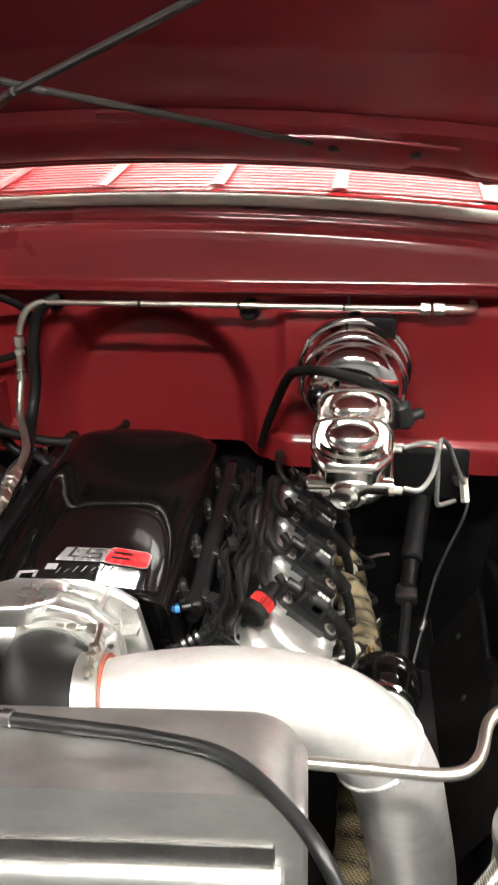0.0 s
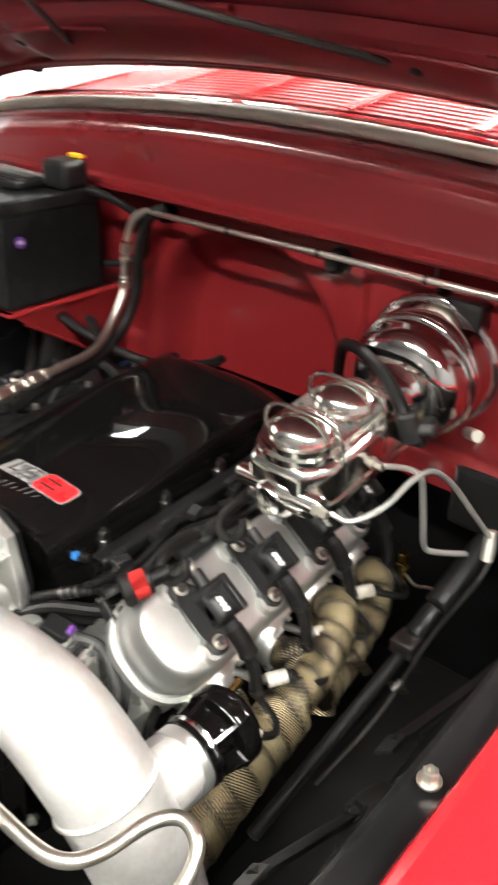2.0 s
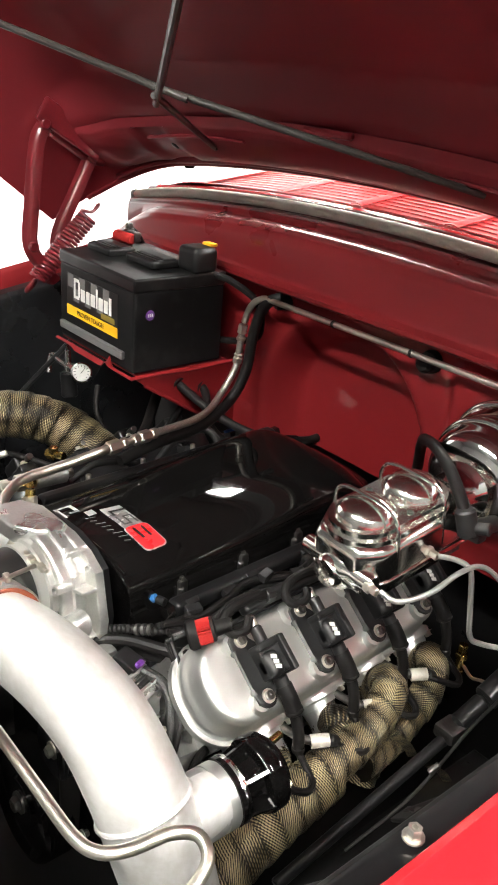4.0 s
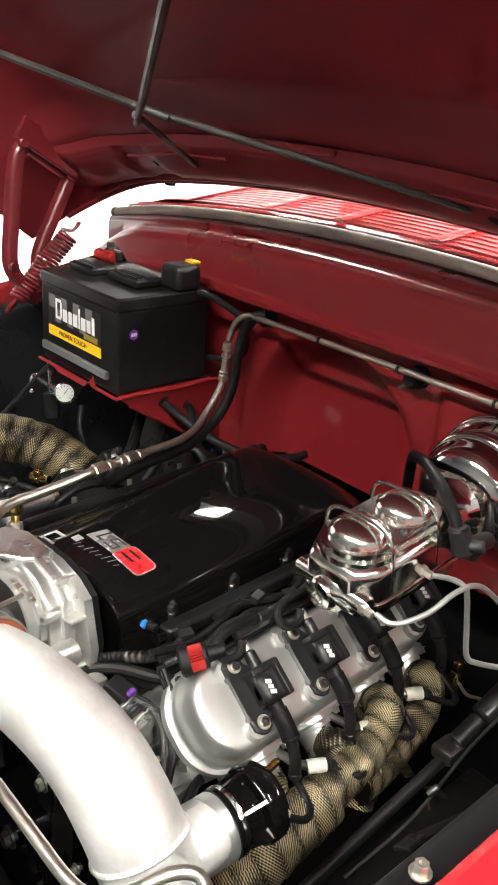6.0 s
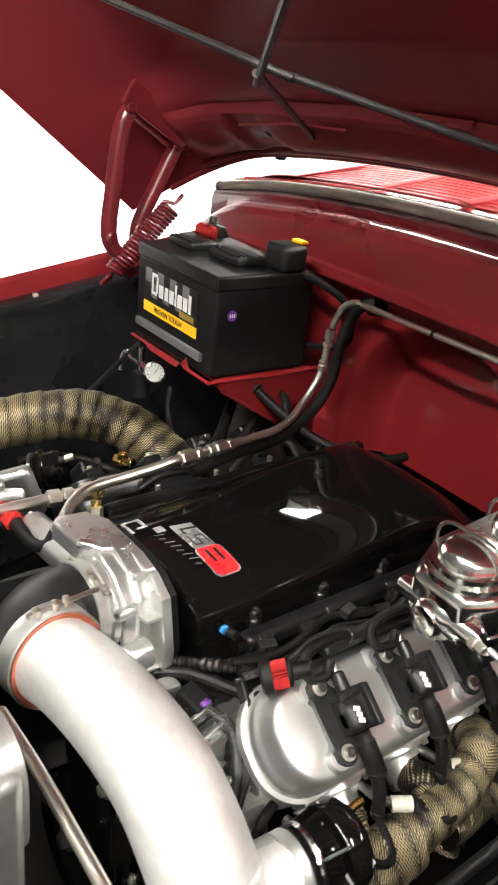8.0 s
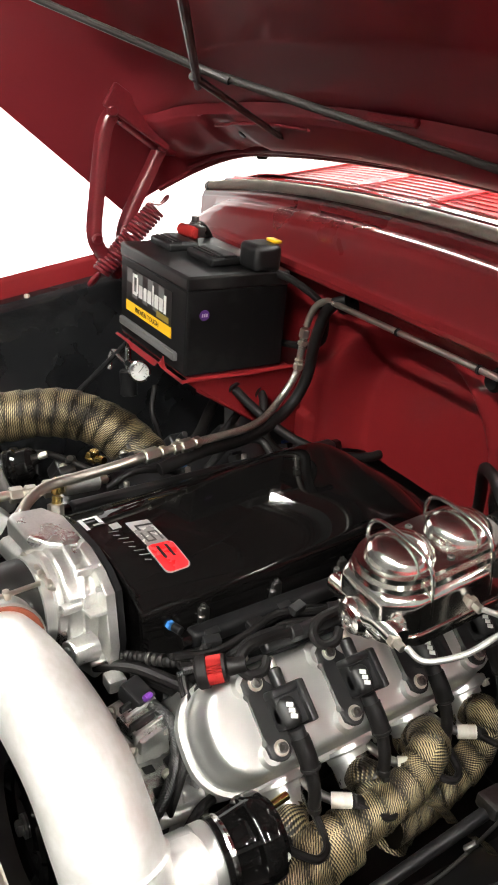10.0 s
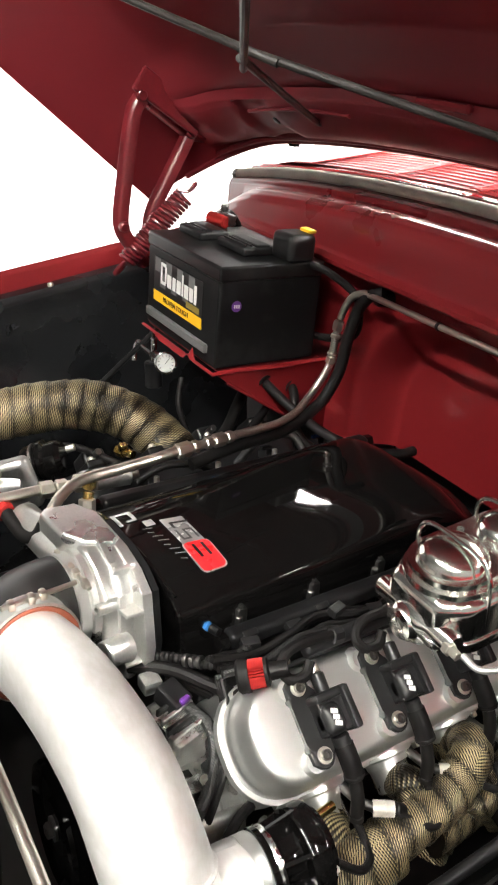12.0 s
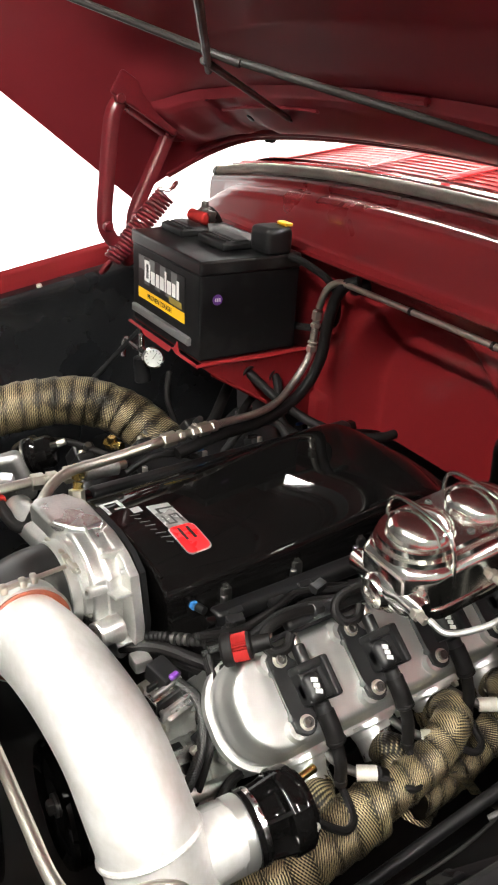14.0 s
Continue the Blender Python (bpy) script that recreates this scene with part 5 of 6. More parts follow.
    vpart("plug_stub", sweep([(-0.043, 0.121, -0.008), (-0.052, 0.106, -0.022), (-0.055, 0.080, -0.046)], 0.0062, 12, 5), STEEL_DARK, t)
    vpart("boot_rim", rod((0.0322, 0.113, 0.010), (0.0335, 0.120, 0.002), 0.0088, 14, 0.0015), RUBBER, t)
    vpart("boot_ring", rod((-0.012, 0.138, -0.002), (-0.026, 0.130, 0.002), 0.0092, 14, 0.002), RUBBER, t)
    return t


coil0 = ignition_coil()
for i in range(4):
    m = V @ T(0.1834 - 0.1115 * i, 0.0, 0)
    if i == 0:
        coil0.matrix_basis = m
    else:
        copy_thing(coil0, m)

harness = thing("coil_harness", "black braided coil wiring harness along the valve cover", "wiring harness", V)
vpart("rail", block(0.30, 0.020, 0.018, 0.006, 3, T(0.0, -0.076, 0.035)), BLACK_PLASTIC, harness)
vpart("plate", block(0.40, 0.006, 0.03, 0.002, 2, T(-0.02, -0.066, 0.01)), BLACK_PLASTIC, harness)
for i in range(4):
    x = -0.170 + 0.1115 * i
    vpart("loop", sweep([(x + 0.066, -0.078, 0.044), (x + 0.030, -0.082, 0.052), (x - 0.008, -0.080, 0.052), (x - 0.024, -0.066, 0.050), (x - 0.020, -0.050, 0.052), (x - 0.002, -0.048, 0.056), (x + 0.010, -0.060, 0.058)], 0.0066, 10, 8), RUBBER, harness)
    vpart("clip", rod((x + 0.058, -0.078, 0.044), (x + 0.076, -0.077, 0.042), 0.010, 8, 0.002), BLACK_PLASTIC, harness)
vpart("end_bolt", block(0.012, 0.012, 0.012, 0.003, 2, T(-0.185, -0.072, 0.045)), ZINC, harness, "bright end bolt")

rng = random.Random(5)
for j in range(6):
    u0, z0, ph = 0.190 + 0.007 * j, 0.786 + 0.008 * (j % 3), rng.uniform(0, 6)
    w = thing("valley_wire", "black sleeved wire in the engine valley", "wire", E @ T(u0, 0.03, z0), "valley wires")
    part("sheath", sweep([(0.007 * math.sin(ph + 2.1 * i), -0.22 + 0.052 * i, 0.007 * math.cos(ph * 1.7 + 1.6 * i)) for i in range(10)], 0.0035 + 0.0008 * (j % 3), 8, 5), BLACK_BRAID if j % 2 else RUBBER, w)
    part("connector", block(0.014, 0.024, 0.012, 0.002, 2, T(0, -0.16 + 0.062 * j, 0.010) @ pose(0, 0, 0, 0, 10, 15 * (j % 3 - 1))), BLACK_PLASTIC, w)

br = thing("breather_filter", "small pleated red breather filter with a black cap", "breather filter", T(0.245, -0.452, 0.820))
bd = (Vector((0.262, -0.425, 0.822)) - Vector((0.235, -0.475, 0.806))).normalized()
o = Vector((0.2505, -0.4545, 0.8205))
bmx = aim(o - bd * 0.026, o)
pb = bmesh.new()
rings = [[pb.verts.new(((0.0138 + 0.0032 * (k % 2)) * math.cos(math.pi * k / 30), (0.0138 + 0.0032 * (k % 2)) * math.sin(math.pi * k / 30), z)) for k in range(60)] for z in (0.016, 0.035)]
for k in range(60):
    pb.faces.new((rings[0][k], rings[0][(k + 1) % 60], rings[1][(k + 1) % 60], rings[1][k]))
bmesh.ops.transform(pb, matrix=bmx, verts=pb.verts)
wpart("pleat", pb, RED_FILTER, br, "pleated red cotton", 20)
wpart("cap", lathe([(0, 0.003), (0.017, 0.003), (0.0200, 0.006), (0.0200, 0.017), (0.015, 0.017)], 28, bmx), RUBBER, br, "black rubber cap")
wpart("base", lathe([(0.012, 0.0345), (0.0165, 0.035), (0.0165, 0.039), (0.011, 0.041), (0.009, 0.062)], 28, bmx), RUBBER, br)

# ---- wrapped headers ----


def wrapped(name, pts, r, parent, label=""):
    def rad(s, a):
        ph = (s / 0.030 + a / (2 * math.pi)) % 1.0
        return r + 0.0030 * ph + 0.0006 * math.sin(a * 5 + s * 90)

    return wpart(name, sweep(pts, rad, 40, 18), WRAP, parent, label)


hd = thing("exhaust_header", "exhaust header wrapped in woven gold heat wrap", "exhaust header", T(0.38, -0.3, 0.6))
ports = [V @ Vector((0.148 - 0.1115 * i, 0.098, -0.064)) for i in range(4)]
out_dir = V.to_3x3() @ Vector((0, 1, 0))
ENDS = [[(0.350, -0.392, 0.622), (0.364, -0.408, 0.585), (0.378, -0.445, 0.560), (0.388, -0.52, 0.54)],
        [(0.340, -0.267, 0.640), (0.358, -0.264, 0.628), (0.368, -0.250, 0.602), (0.374, -0.236, 0.578), (0.380, -0.25, 0.55)],
        [(0.336, -0.166, 0.662), (0.358, -0.186, 0.662), (0.372, -0.222, 0.646), (0.382, -0.268, 0.638), (0.388, -0.325, 0.632), (0.391, -0.39, 0.622), (0.394, -0.46, 0.604), (0.396, -0.54, 0.572), (0.396, -0.62, 0.53)],
        [(0.332, -0.054, 0.652), (0.352, -0.072, 0.640), (0.360, -0.098, 0.614), (0.362, -0.135, 0.590), (0.370, -0.19, 0.578), (0.382, -0.26, 0.59)]]
for i, p in enumerate(ports):
    wrapped("primary", [p, p + out_dir * 0.014] + [Vector(e) for e in ENDS[i]], (0.0215, 0.0225, 0.0255, 0.0235)[i], hd)
wrapped("collector", [(0.388, -0.335, 0.622), (0.391, -0.395, 0.612), (0.394, -0.46, 0.594), (0.396, -0.54, 0.562), (0.396, -0.64, 0.51)], 0.0345, hd)
for p, q in (((0.404, -0.222, 0.640), (0.402, -0.160, 0.566)), ((0.424, -0.146, 0.556), (0.436, -0.104, 0.510))):
    mid = (Vector(p) + Vector(q)) / 2 + Vector((0.004, 0, 0.006))
    wpart("wrap_tail", sweep([p, mid, q], 0.0075, 8, 6, flat=0.18), WRAP, hd, "loose frayed woven tail")

# ---- brake booster and master cylinder ----
booster = thing("brake_booster", "polished chrome dual diaphragm brake booster", "brake booster", T(0.347, 0.03, 0.985))
bt = aim((0.347, 0.022, 0.988), (0.355, -0.33, 0.945))


def bead(r, z, q, n=8):
    """A rolled rim of radius q round a turned shell."""
    return [(r + q * math.sin(math.pi * k / n), z - q * math.cos(math.pi * k / n)) for k in range(n + 1)]


shell = [(0.080, -0.002)] + bead(0.0915, 0.010, 0.0075) + [(0.0895, 0.022), (0.0890, 0.040), (0.0865, 0.050)] + bead(0.0835, 0.060, 0.0065) + [(0.0805, 0.072), (0.0795, 0.084), (0.0745, 0.096), (0.064, 0.106), (0.050, 0.112), (0.042, 0.114), (0.038, 0.120), (0.034, 0.126), (0.034, 0.16), (0, 0.16)]
wpart("shell", lathe(shell, 72, bt), CHROME, booster)
wpart("back_shell", lathe([(0.05, -0.02), (0.08, -0.008), (0.094, 0.004), (0.094, 0.01)], 48, bt), BLACK_SATIN, booster)
wpart("vacuum_hose", sweep([(0.182, 0.020, 0.835), (0.197, 0.004, 0.885), (0.217, -0.021, 0.938), (0.243, -0.056, 0.997), (0.270, -0.082, 1.016), (0.310, -0.112, 1.026), (0.365, -0.152, 1.026), (0.405, -0.180, 1.014), (0.428, -0.193, 0.998)], 0.0082, 12, 8), RUBBER, booster, "black rubber vacuum hose")
b = rod((0.424, -0.193, 1.008), (0.434, -0.188, 0.972), 0.0135, 14, 0.003)
rod((0.430, -0.186, 0.978), (0.405, -0.085, 0.945), 0.012, 14, 0.002, b)
rod((0.436, -0.187, 0.985), (0.458, -0.180, 0.990), 0.0085, 12, 0.002, b)
block(0.026, 0.020, 0.022, 0.004, 2, T(0.428, -0.165, 0.968), b)
wpart("check_valve", b, BLACK_PLASTIC, booster)
wpart("stud", rod((0.436, -0.035, 0.925), (0.458, -0.055, 0.935), 0.0085, 12, 0.001), ZINC, booster)
wpart("mount_bracket", block(0.06, 0.05, 0.05, 0.006, 2, T(0.385, 0.02, 1.06)), BLACK_SATIN, booster)

MCM = T(0.358, -0.345, 0.948) @ pose(0, 0, 0, 7.0, 0, 0)
mc = thing("master_cylinder", "polished chrome master cylinder with two domed caps and wire bails", "master cylinder", MCM)
part("front_bar", lathe([(0, -0.062), (0.010, -0.062), (0.0125, -0.058), (0.0125, -0.02), (0.017, -0.012), (0.017, 0.012), (0.0125, 0.02), (0.0125, 0.05), (0.010, 0.054), (0, 0.054)], 24, T(0.004, 0.008, -0.006) @ pose(0, 0, 0, 0, 90)), POLISHED, mc)
part("end_boss", lathe([(0.022, -0.03), (0.022, 0.010), (0.018, 0.016), (0.010, 0.017), (0.009, 0.013), (0, 0.013)], 24, T(-0.006, 0.004, -0.016) @ pose(0, 0, 0, 90)), POLISHED, mc)
part("cylinder", lathe([(0.024, 0), (0.026, 0.01), (0.026, 0.17), (0.034, 0.175), (0.034, 0.19)], 28, T(0, 0.0, -0.016) @ pose(0, 0, 0, -90)), POLISHED, mc)
oct8 = [(-0.045, 0.018), (-0.043, 0.010), (-0.030, -0.012), (-0.024, -0.015), (0.024, -0.015), (0.030, -0.012), (0.043, 0.010), (0.045, 0.018), (0.045, 0.150), (0.034, 0.162), (-0.034, 0.162), (-0.045, 0.150)]
def oct_scaled(k, ky):
    return [(x * k, 0.075 + (y - 0.075) * ky) for x, y in oct8]


part("reservoir", prism(oct_scaled(1.24, 1.16), 0.050, 0.016, 7, T(0, 0.027, -0.016)), POLISHED, mc, "faceted chrome reservoir")
part("reservoir_foot", prism(oct_scaled(1.30, 1.18), 0.008, 0.003, 3, T(0, 0.027, -0.022)), POLISHED, mc)
part("lower_body", prism(oct_scaled(1.06, 1.02), 0.036, 0.0, 1, T(0, 0.032, -0.042)), POLISHED, mc)
part("gasket_step", prism(rounded(0.098, 0.182, 0.046, 12), 0.008, 0.003, 3, T(0, 0.092, 0.030)), POLISHED, mc)
part("cover_plate", prism(rounded(0.090, 0.174, 0.042, 12), 0.010, 0.0015, 2, T(0, 0.092, 0.0375)), POLISHED, mc, "flat lid plate with rounded ends")
dome = [(0.0385, 0.0)] + [(0.0375 * math.cos(k * math.pi / 20), 0.001 + 0.0215 * math.sin(k * math.pi / 20) ** 0.85) for k in range(1, 10)] + [(0, 0.0225)]
for y in (0.050, 0.134):
    part("cap", lathe(dome, 48, T(0, y, 0.0465)), POLISHED, mc, "domed polished cap")
    arc = [(-0.054, y, -0.006), (-0.054, y, 0.03), (-0.051, y, 0.056), (-0.036, y, 0.0705), (0.0, y, 0.0735), (0.036, y, 0.0705), (0.051, y, 0.056), (0.054, y, 0.03), (0.054, y, -0.006)]
    part("bail", sweep(arc, 0.0026, 10, 6), POLISHED, mc, "bent wire bail")
for x, y in ((-0.034, 0.092), (0.034, 0.092)):
    part("screw", bolt(T(x, y, 0.0468), 0.0045, 0.002, False), STEEL_DARK, mc)
for y in (0.0, 0.108):
    b = rod((0.040 if y else 0.052, y, -0.006), (0.060, y, -0.006), 0.0080, 6, 0.001)
    rod((0.058, y, -0.006), (0.070, y, -0.007), 0.0055, 6, 0.001, b)
    part("port_nut", b, STEEL, mc, "zinc flare nut")

bl = thing("brake_line", "grey steel brake line curving down the bay", "brake line", T(0.45, -0.3, 0.8), "brake lines")
wpart("tube", sweep([(0.430, -0.342, 0.944), (0.452, -0.335, 0.940), (0.470, -0.300, 0.950), (0.478, -0.262, 0.968), (0.484, -0.228, 0.968), (0.497, -0.200, 0.945), (0.515, -0.165, 0.895), (0.531, -0.136, 0.852)], 0.0034, 10, 8), BRAKE_LINE, bl)
bl2 = thing("brake_line", "grey steel brake line curving down the bay", "brake line", T(0.45, -0.22, 0.9), "brake lines")
wpart("tube", sweep([(0.430, -0.237, 0.957), (0.450, -0.234, 0.962), (0.470, -0.238, 0.966), (0.478, -0.236, 0.955), (0.482, -0.228, 0.905), (0.484, -0.218, 0.862), (0.492, -0.200, 0.848), (0.515, -0.165, 0.838)], 0.0036, 10, 8), BRAKE_LINE, bl2)
wpart("lower_tube", sweep([(0.531, -0.136, 0.852), (0.535, -0.150, 0.81), (0.494, -0.178, 0.702), (0.467, -0.242, 0.594), (0.436, -0.33, 0.517)], 0.0024, 8, 8), STEEL_DARK, bl)
wpart("union", rod((0.529, -0.132, 0.862), (0.534, -0.146, 0.826), 0.0075, 6, 0.001), ZINC, bl, "zinc union nut")
pv = thing("brass_tee", "brass brake tee with flare nuts", "fitting", T(0.352, 0.0, 0.64))
b = rod((0, 0, -0.03), (0, 0, -0.018), 0.010, 6, 0.001)
rod((0, 0, -0.018), (0, 0, 0.006), 0.008, 12, 0.001, b)
rod((0, 0, 0.004), (0, 0, 0.014), 0.011, 6, 0.001, b)
rod((0, 0, 0.016), (0, 0, 0.03), 0.008, 6, 0.001, b)
part("body", b, BRASS, pv)
part("pipe", sweep([(0.008, 0, -0.008), (0.03, -0.008, -0.012), (0.05, -0.01, -0.004), (0.07, -0.01, 0.0)], 0.0028, 8), STEEL, pv)

col = thing("steering_shaft", "black steering shaft with universal joints", "steering shaft", T(0.46, -0.2, 0.65))
A0, A1 = Vector((0.475, 0.03, 0.75)), Vector((0.452, -0.145, 0.655))
wpart("column", rod(A0, A0 + (A1 - A0) * 0.72, 0.019, 22, 0.004), BLACK_SATIN, col)
wpart("joint", rod(A0 + (A1 - A0) * 0.72, A0 + (A1 - A0) * 1.0, 0.014, 16, 0.005), BLACK_SATIN, col, "dark steel universal joint")
wpart("yoke", block(0.036, 0.04, 0.022, 0.006, 2, T(*(A0 + (A1 - A0) * 1.05))), STEEL_DARK, col)
wpart("shaft", rod(A1 + Vector((0, -0.02, -0.012)), Vector((0.435, -0.46, 0.545)), 0.0085, 14, 0.002), BLACK_SATIN, col)
cp2 = thing("column_plate", "black firewall plate around the steering column", "plate", T(0.47, 0.02, 0.77))
wpart("plate", block(0.15, 0.03, 0.10, 0.01, 2, T(0.48, 0.02, 0.80)), BLACK_SATIN, cp2)
wpart("stud", rod((0.535, 0.005, 0.80), (0.535, -0.02, 0.80), 0.012, 14, 0.003), STEEL_DARK, cp2)
pl = thing("splash_shield", "dusty black splash shield beside the frame", "shield", T(0.5, -0.33, 0.6))
wpart("panel", sheet(lambda u, v: (0.50 + 0.075 * v, -0.10 - 0.45 * u, 0.50 + 0.13 * v - 0.03 * u), 8, 6, 0.004), RUBBER, pl)
wpart("edge_bead", sweep([(0.576, -0.10 - 0.045 * k, 0.632 - 0.003 * k) for k in range(11)], 0.005, 8, 2), BLACK_SATIN, pl)
for k in range(3):
    wpart("bolt", bolt(T(0.545, -0.16 - 0.14 * k, 0.575 - 0.012 * k) @ pose(0, 0, 0, 0, -60), 0.006, 0.006), STEEL_DARK, pl)
tower = thing("shock_tower", "dusty black round shock mount on the inner fender", "shock mount", T(0.58, -0.47, 0.74))
wpart("dome", lathe([(0.058, 0), (0.058, 0.006), (0.046, 0.012), (0.040, 0.026), (0.024, 0.034), (0, 0.036)], 32, aim((0.600, -0.462, 0.700), (0.52, -0.50, 0.78))), RUBBER, tower)
wpart("stud", bolt(aim((0.577, -0.473, 0.723), (0.52, -0.50, 0.78)), 0.008, 0.012), BLACK_SATIN, tower)
for p, q in (((0.572, -0.300, 0.640), (0.562, -0.620, 0.772)), ((0.585, -0.100, 0.690), (0.575, -0.420, 0.772))):
    t = thing("fender_brace", "satin black pressed brace along the inner fender", "brace", T(*p), "fender braces")
    wpart("bar", sweep([p, (Vector(p) + Vector(q)) / 2 + Vector((0.006, 0, 0.006)), q], lambda s, a: 0.009 * (1 + 0.15 * math.cos(4 * a)), 16, 8, flat=0.6), BLACK_SATIN, t)
    wpart("end_tab", block(0.026, 0.030, 0.005, 0.002, 2, T(*q) @ pose(0, 0, 0, 0, -40)), BLACK_SATIN, t)
clamp = thing("line_clip", "dull steel clip holding the brake line", "clip", T(0.485, -0.225, 0.66))
wpart("band", rod((0.474, -0.226, 0.632), (0.480, -0.214, 0.644), 0.0045, 10, 0.001), STEEL_DARK, clamp)
rail = thing("frame_rail", "black painted boxed frame rail", "frame rail", T(0.47, -0.5, 0.42))
wpart("web", block(0.086, 1.2, 0.20, 0.012, 3, T(0.46, -0.6, 0.39)), BLACK_SATIN, rail)
wpart("top_flange", block(0.096, 1.2, 0.012, 0.004, 2, T(0.46, -0.6, 0.494)), BLACK_SATIN, rail)

# ---- engine block and front accessories ----
blk = thing("engine_block", "dark engine block under the intake", "engine block", E @ T(0, 0.02, 0.4))
part("block", block(0.34, 0.46, 0.34, 0.02, 2, T(0, 0.02, 0.15)), BLACK_SATIN, blk)
part("valley", block(0.30, 0.44, 0.10, 0.02, 2, T(0, 0.03, 0.34)), BLACK_SATIN, blk)
wp = thing("water_pump", "bare cast aluminium water pump at the engine front", "water pump", T(0.2, -0.53, 0.62))
b = block(0.080, 0.050, 0.046, 0.006, 2, T(0.176, -0.520, 0.690) @ pose(0, 0, 0, 12, 8, 10))
block(0.054, 0.046, 0.030, 0.004, 2, T(0.196, -0.520, 0.716) @ pose(0, 0, 0, 8, 12, 14), b)
wpart("casting", b, ALU_CAST, wp)
for k in range(4):
    wpart("fin", block(0.005, 0.046, 0.022, 0.001, 1, T(0.176 + 0.014 * k, -0.522, 0.735 - 0.002 * k) @ pose(0, 0, 0, 8, 12, 14)), ALU_CAST if k % 2 else BLACK_PLASTIC, wp)
for p in ((0.158, -0.545, 0.712), (0.212, -0.540, 0.700)):
    wpart("bolt", bolt(T(*p) @ pose(0, 0, 0, 60, 10), 0.007, 0.010), ZINC, wp)
alt = thing("alternator", "cast aluminium alternator with black connectors", "alternator", T(0.26, -0.52, 0.58))
am = T(0.232, -0.470, 0.612) @ pose(0, 0, 0, 86, 6)
wpart("case", lathe([(0, 0), (0.050, 0), (0.060, 0.006), (0.062, 0.014), (0.062, 0.034), (0.059, 0.036), (0.059, 0.046), (0.062, 0.048), (0.062, 0.076), (0.056, 0.084), (0.03, 0.088), (0, 0.088)], 40, am), ALU_CAST, alt)
for k in range(12):
    a = radians(30 * k + 8)
    wpart("vent", block(0.006, 0.014, 0.016, 0.002, 1, am @ T(0.0600 * math.cos(a), 0.0600 * math.sin(a), 0.062) @ pose(0, 0, 0, 0, 0, math.degrees(a))), BLACK_PLASTIC, alt, "dark vent slot")
for a in (40, 160, 280):
    wpart("ear", rod(am @ Vector((0.066 * math.cos(radians(a)), 0.066 * math.sin(radians(a)), 0.01)), am @ Vector((0.066 * math.cos(radians(a)), 0.066 * math.sin(radians(a)), 0.074)), 0.0095, 14, 0.002), ALU_CAST, alt)
wpart("plug", block(0.030, 0.024, 0.020, 0.004, 2, T(0.252, -0.500, 0.692) @ pose(0, 0, 0, 20, 10, 10)), BLACK_PLASTIC, alt)
wpart("lug", rod((0.270, -0.512, 0.684), (0.262, -0.522, 0.702), 0.006, 6, 0.001), ZINC, alt)
for k in range(3):
    w = thing("wire_bundle", "black taped wire bundle at the engine front", "wiring", T(0.22, -0.48, 0.75), "wire bundles")
    wpart("sheath", sweep([(0.190 + 0.006 * k, -0.470, 0.770 + 0.004 * k), (0.226 + 0.006 * k, -0.478, 0.752), (0.256 + 0.005 * k, -0.494, 0.722 - 0.003 * k), (0.276 + 0.004 * k, -0.516, 0.682), (0.286 + 0.003 * k, -0.534, 0.640), (0.296, -0.545, 0.58)], 0.0042, 8, 8), RUBBER, w)

cn = thing("wire_connector", "black and purple multi-pin connector with a braided lead", "connector", T(0.165, -0.53, 0.745))
wpart("shell", block(0.038, 0.030, 0.026, 0.004, 2, T(0.170, -0.518, 0.742) @ pose(0, 0, 0, 0, 15, 20)), BLACK_PLASTIC, cn)
wpart("latch", block(0.008, 0.014, 0.008, 0.002, 1, T(0.188, -0.511, 0.751) @ pose(0, 0, 0, 0, 15, 20)), PURPLE, cn, "purple latch")
wpart("mount", block(0.026, 0.026, 0.02, 0.005, 2, T(0.135, -0.532, 0.742)), ALU_CAST, cn)
wpart("lead", sweep([(0.192, -0.508, 0.742), (0.222, -0.496, 0.735), (0.248, -0.500, 0.715), (0.272, -0.520, 0.690), (0.285, -0.545, 0.655), (0.290, -0.56, 0.62)], 0.0075, 10), BLACK_BRAID, cn, "black braided lead")
for k, pts in enumerate(([(0.10, -0.545, 0.745), (0.14, -0.505, 0.757), (0.19, -0.475, 0.760), (0.225, -0.455, 0.765), (0.235, -0.43, 0.775)], [(0.12, -0.50, 0.73), (0.16, -0.48, 0.735), (0.20, -0.46, 0.735), (0.23, -0.46, 0.72)], [(0.29, -0.47, 0.66), (0.31, -0.50, 0.675), (0.33, -0.53, 0.67), (0.345, -0.56, 0.655)])):
    w = thing("wire_bundle", "black taped wire bundle at the engine front", "wiring", T(*pts[0]), "wire bundles")
    wpart("sheath", sweep(pts, 0.0085 - 0.001 * k, 10), RUBBER, w)

pulley = thing("crank_pulley", "black ribbed accessory pulley with a worn steel hub", "pulley", T(0.05, -0.63, 0.50))
groove = [(0.092 - 0.004 * (k % 2), 0.004 + 0.003 * k) for k in range(13)]
wpart("wheel", lathe([(0, 0), (0.088, 0)] + groove + [(0.088, 0.046), (0.080, 0.048), (0.072, 0.040), (0.040, 0.036), (0.036, 0.042), (0, 0.042)], 56, T(0.085, -0.600, 0.490) @ pose(0, 0, 0, 90)), BLACK_GLOSS, pulley)
wpart("hub_bolt", bolt(T(0.085, -0.642, 0.490) @ pose(0, 0, 0, 90), 0.012, 0.010), STEEL_DARK, pulley)
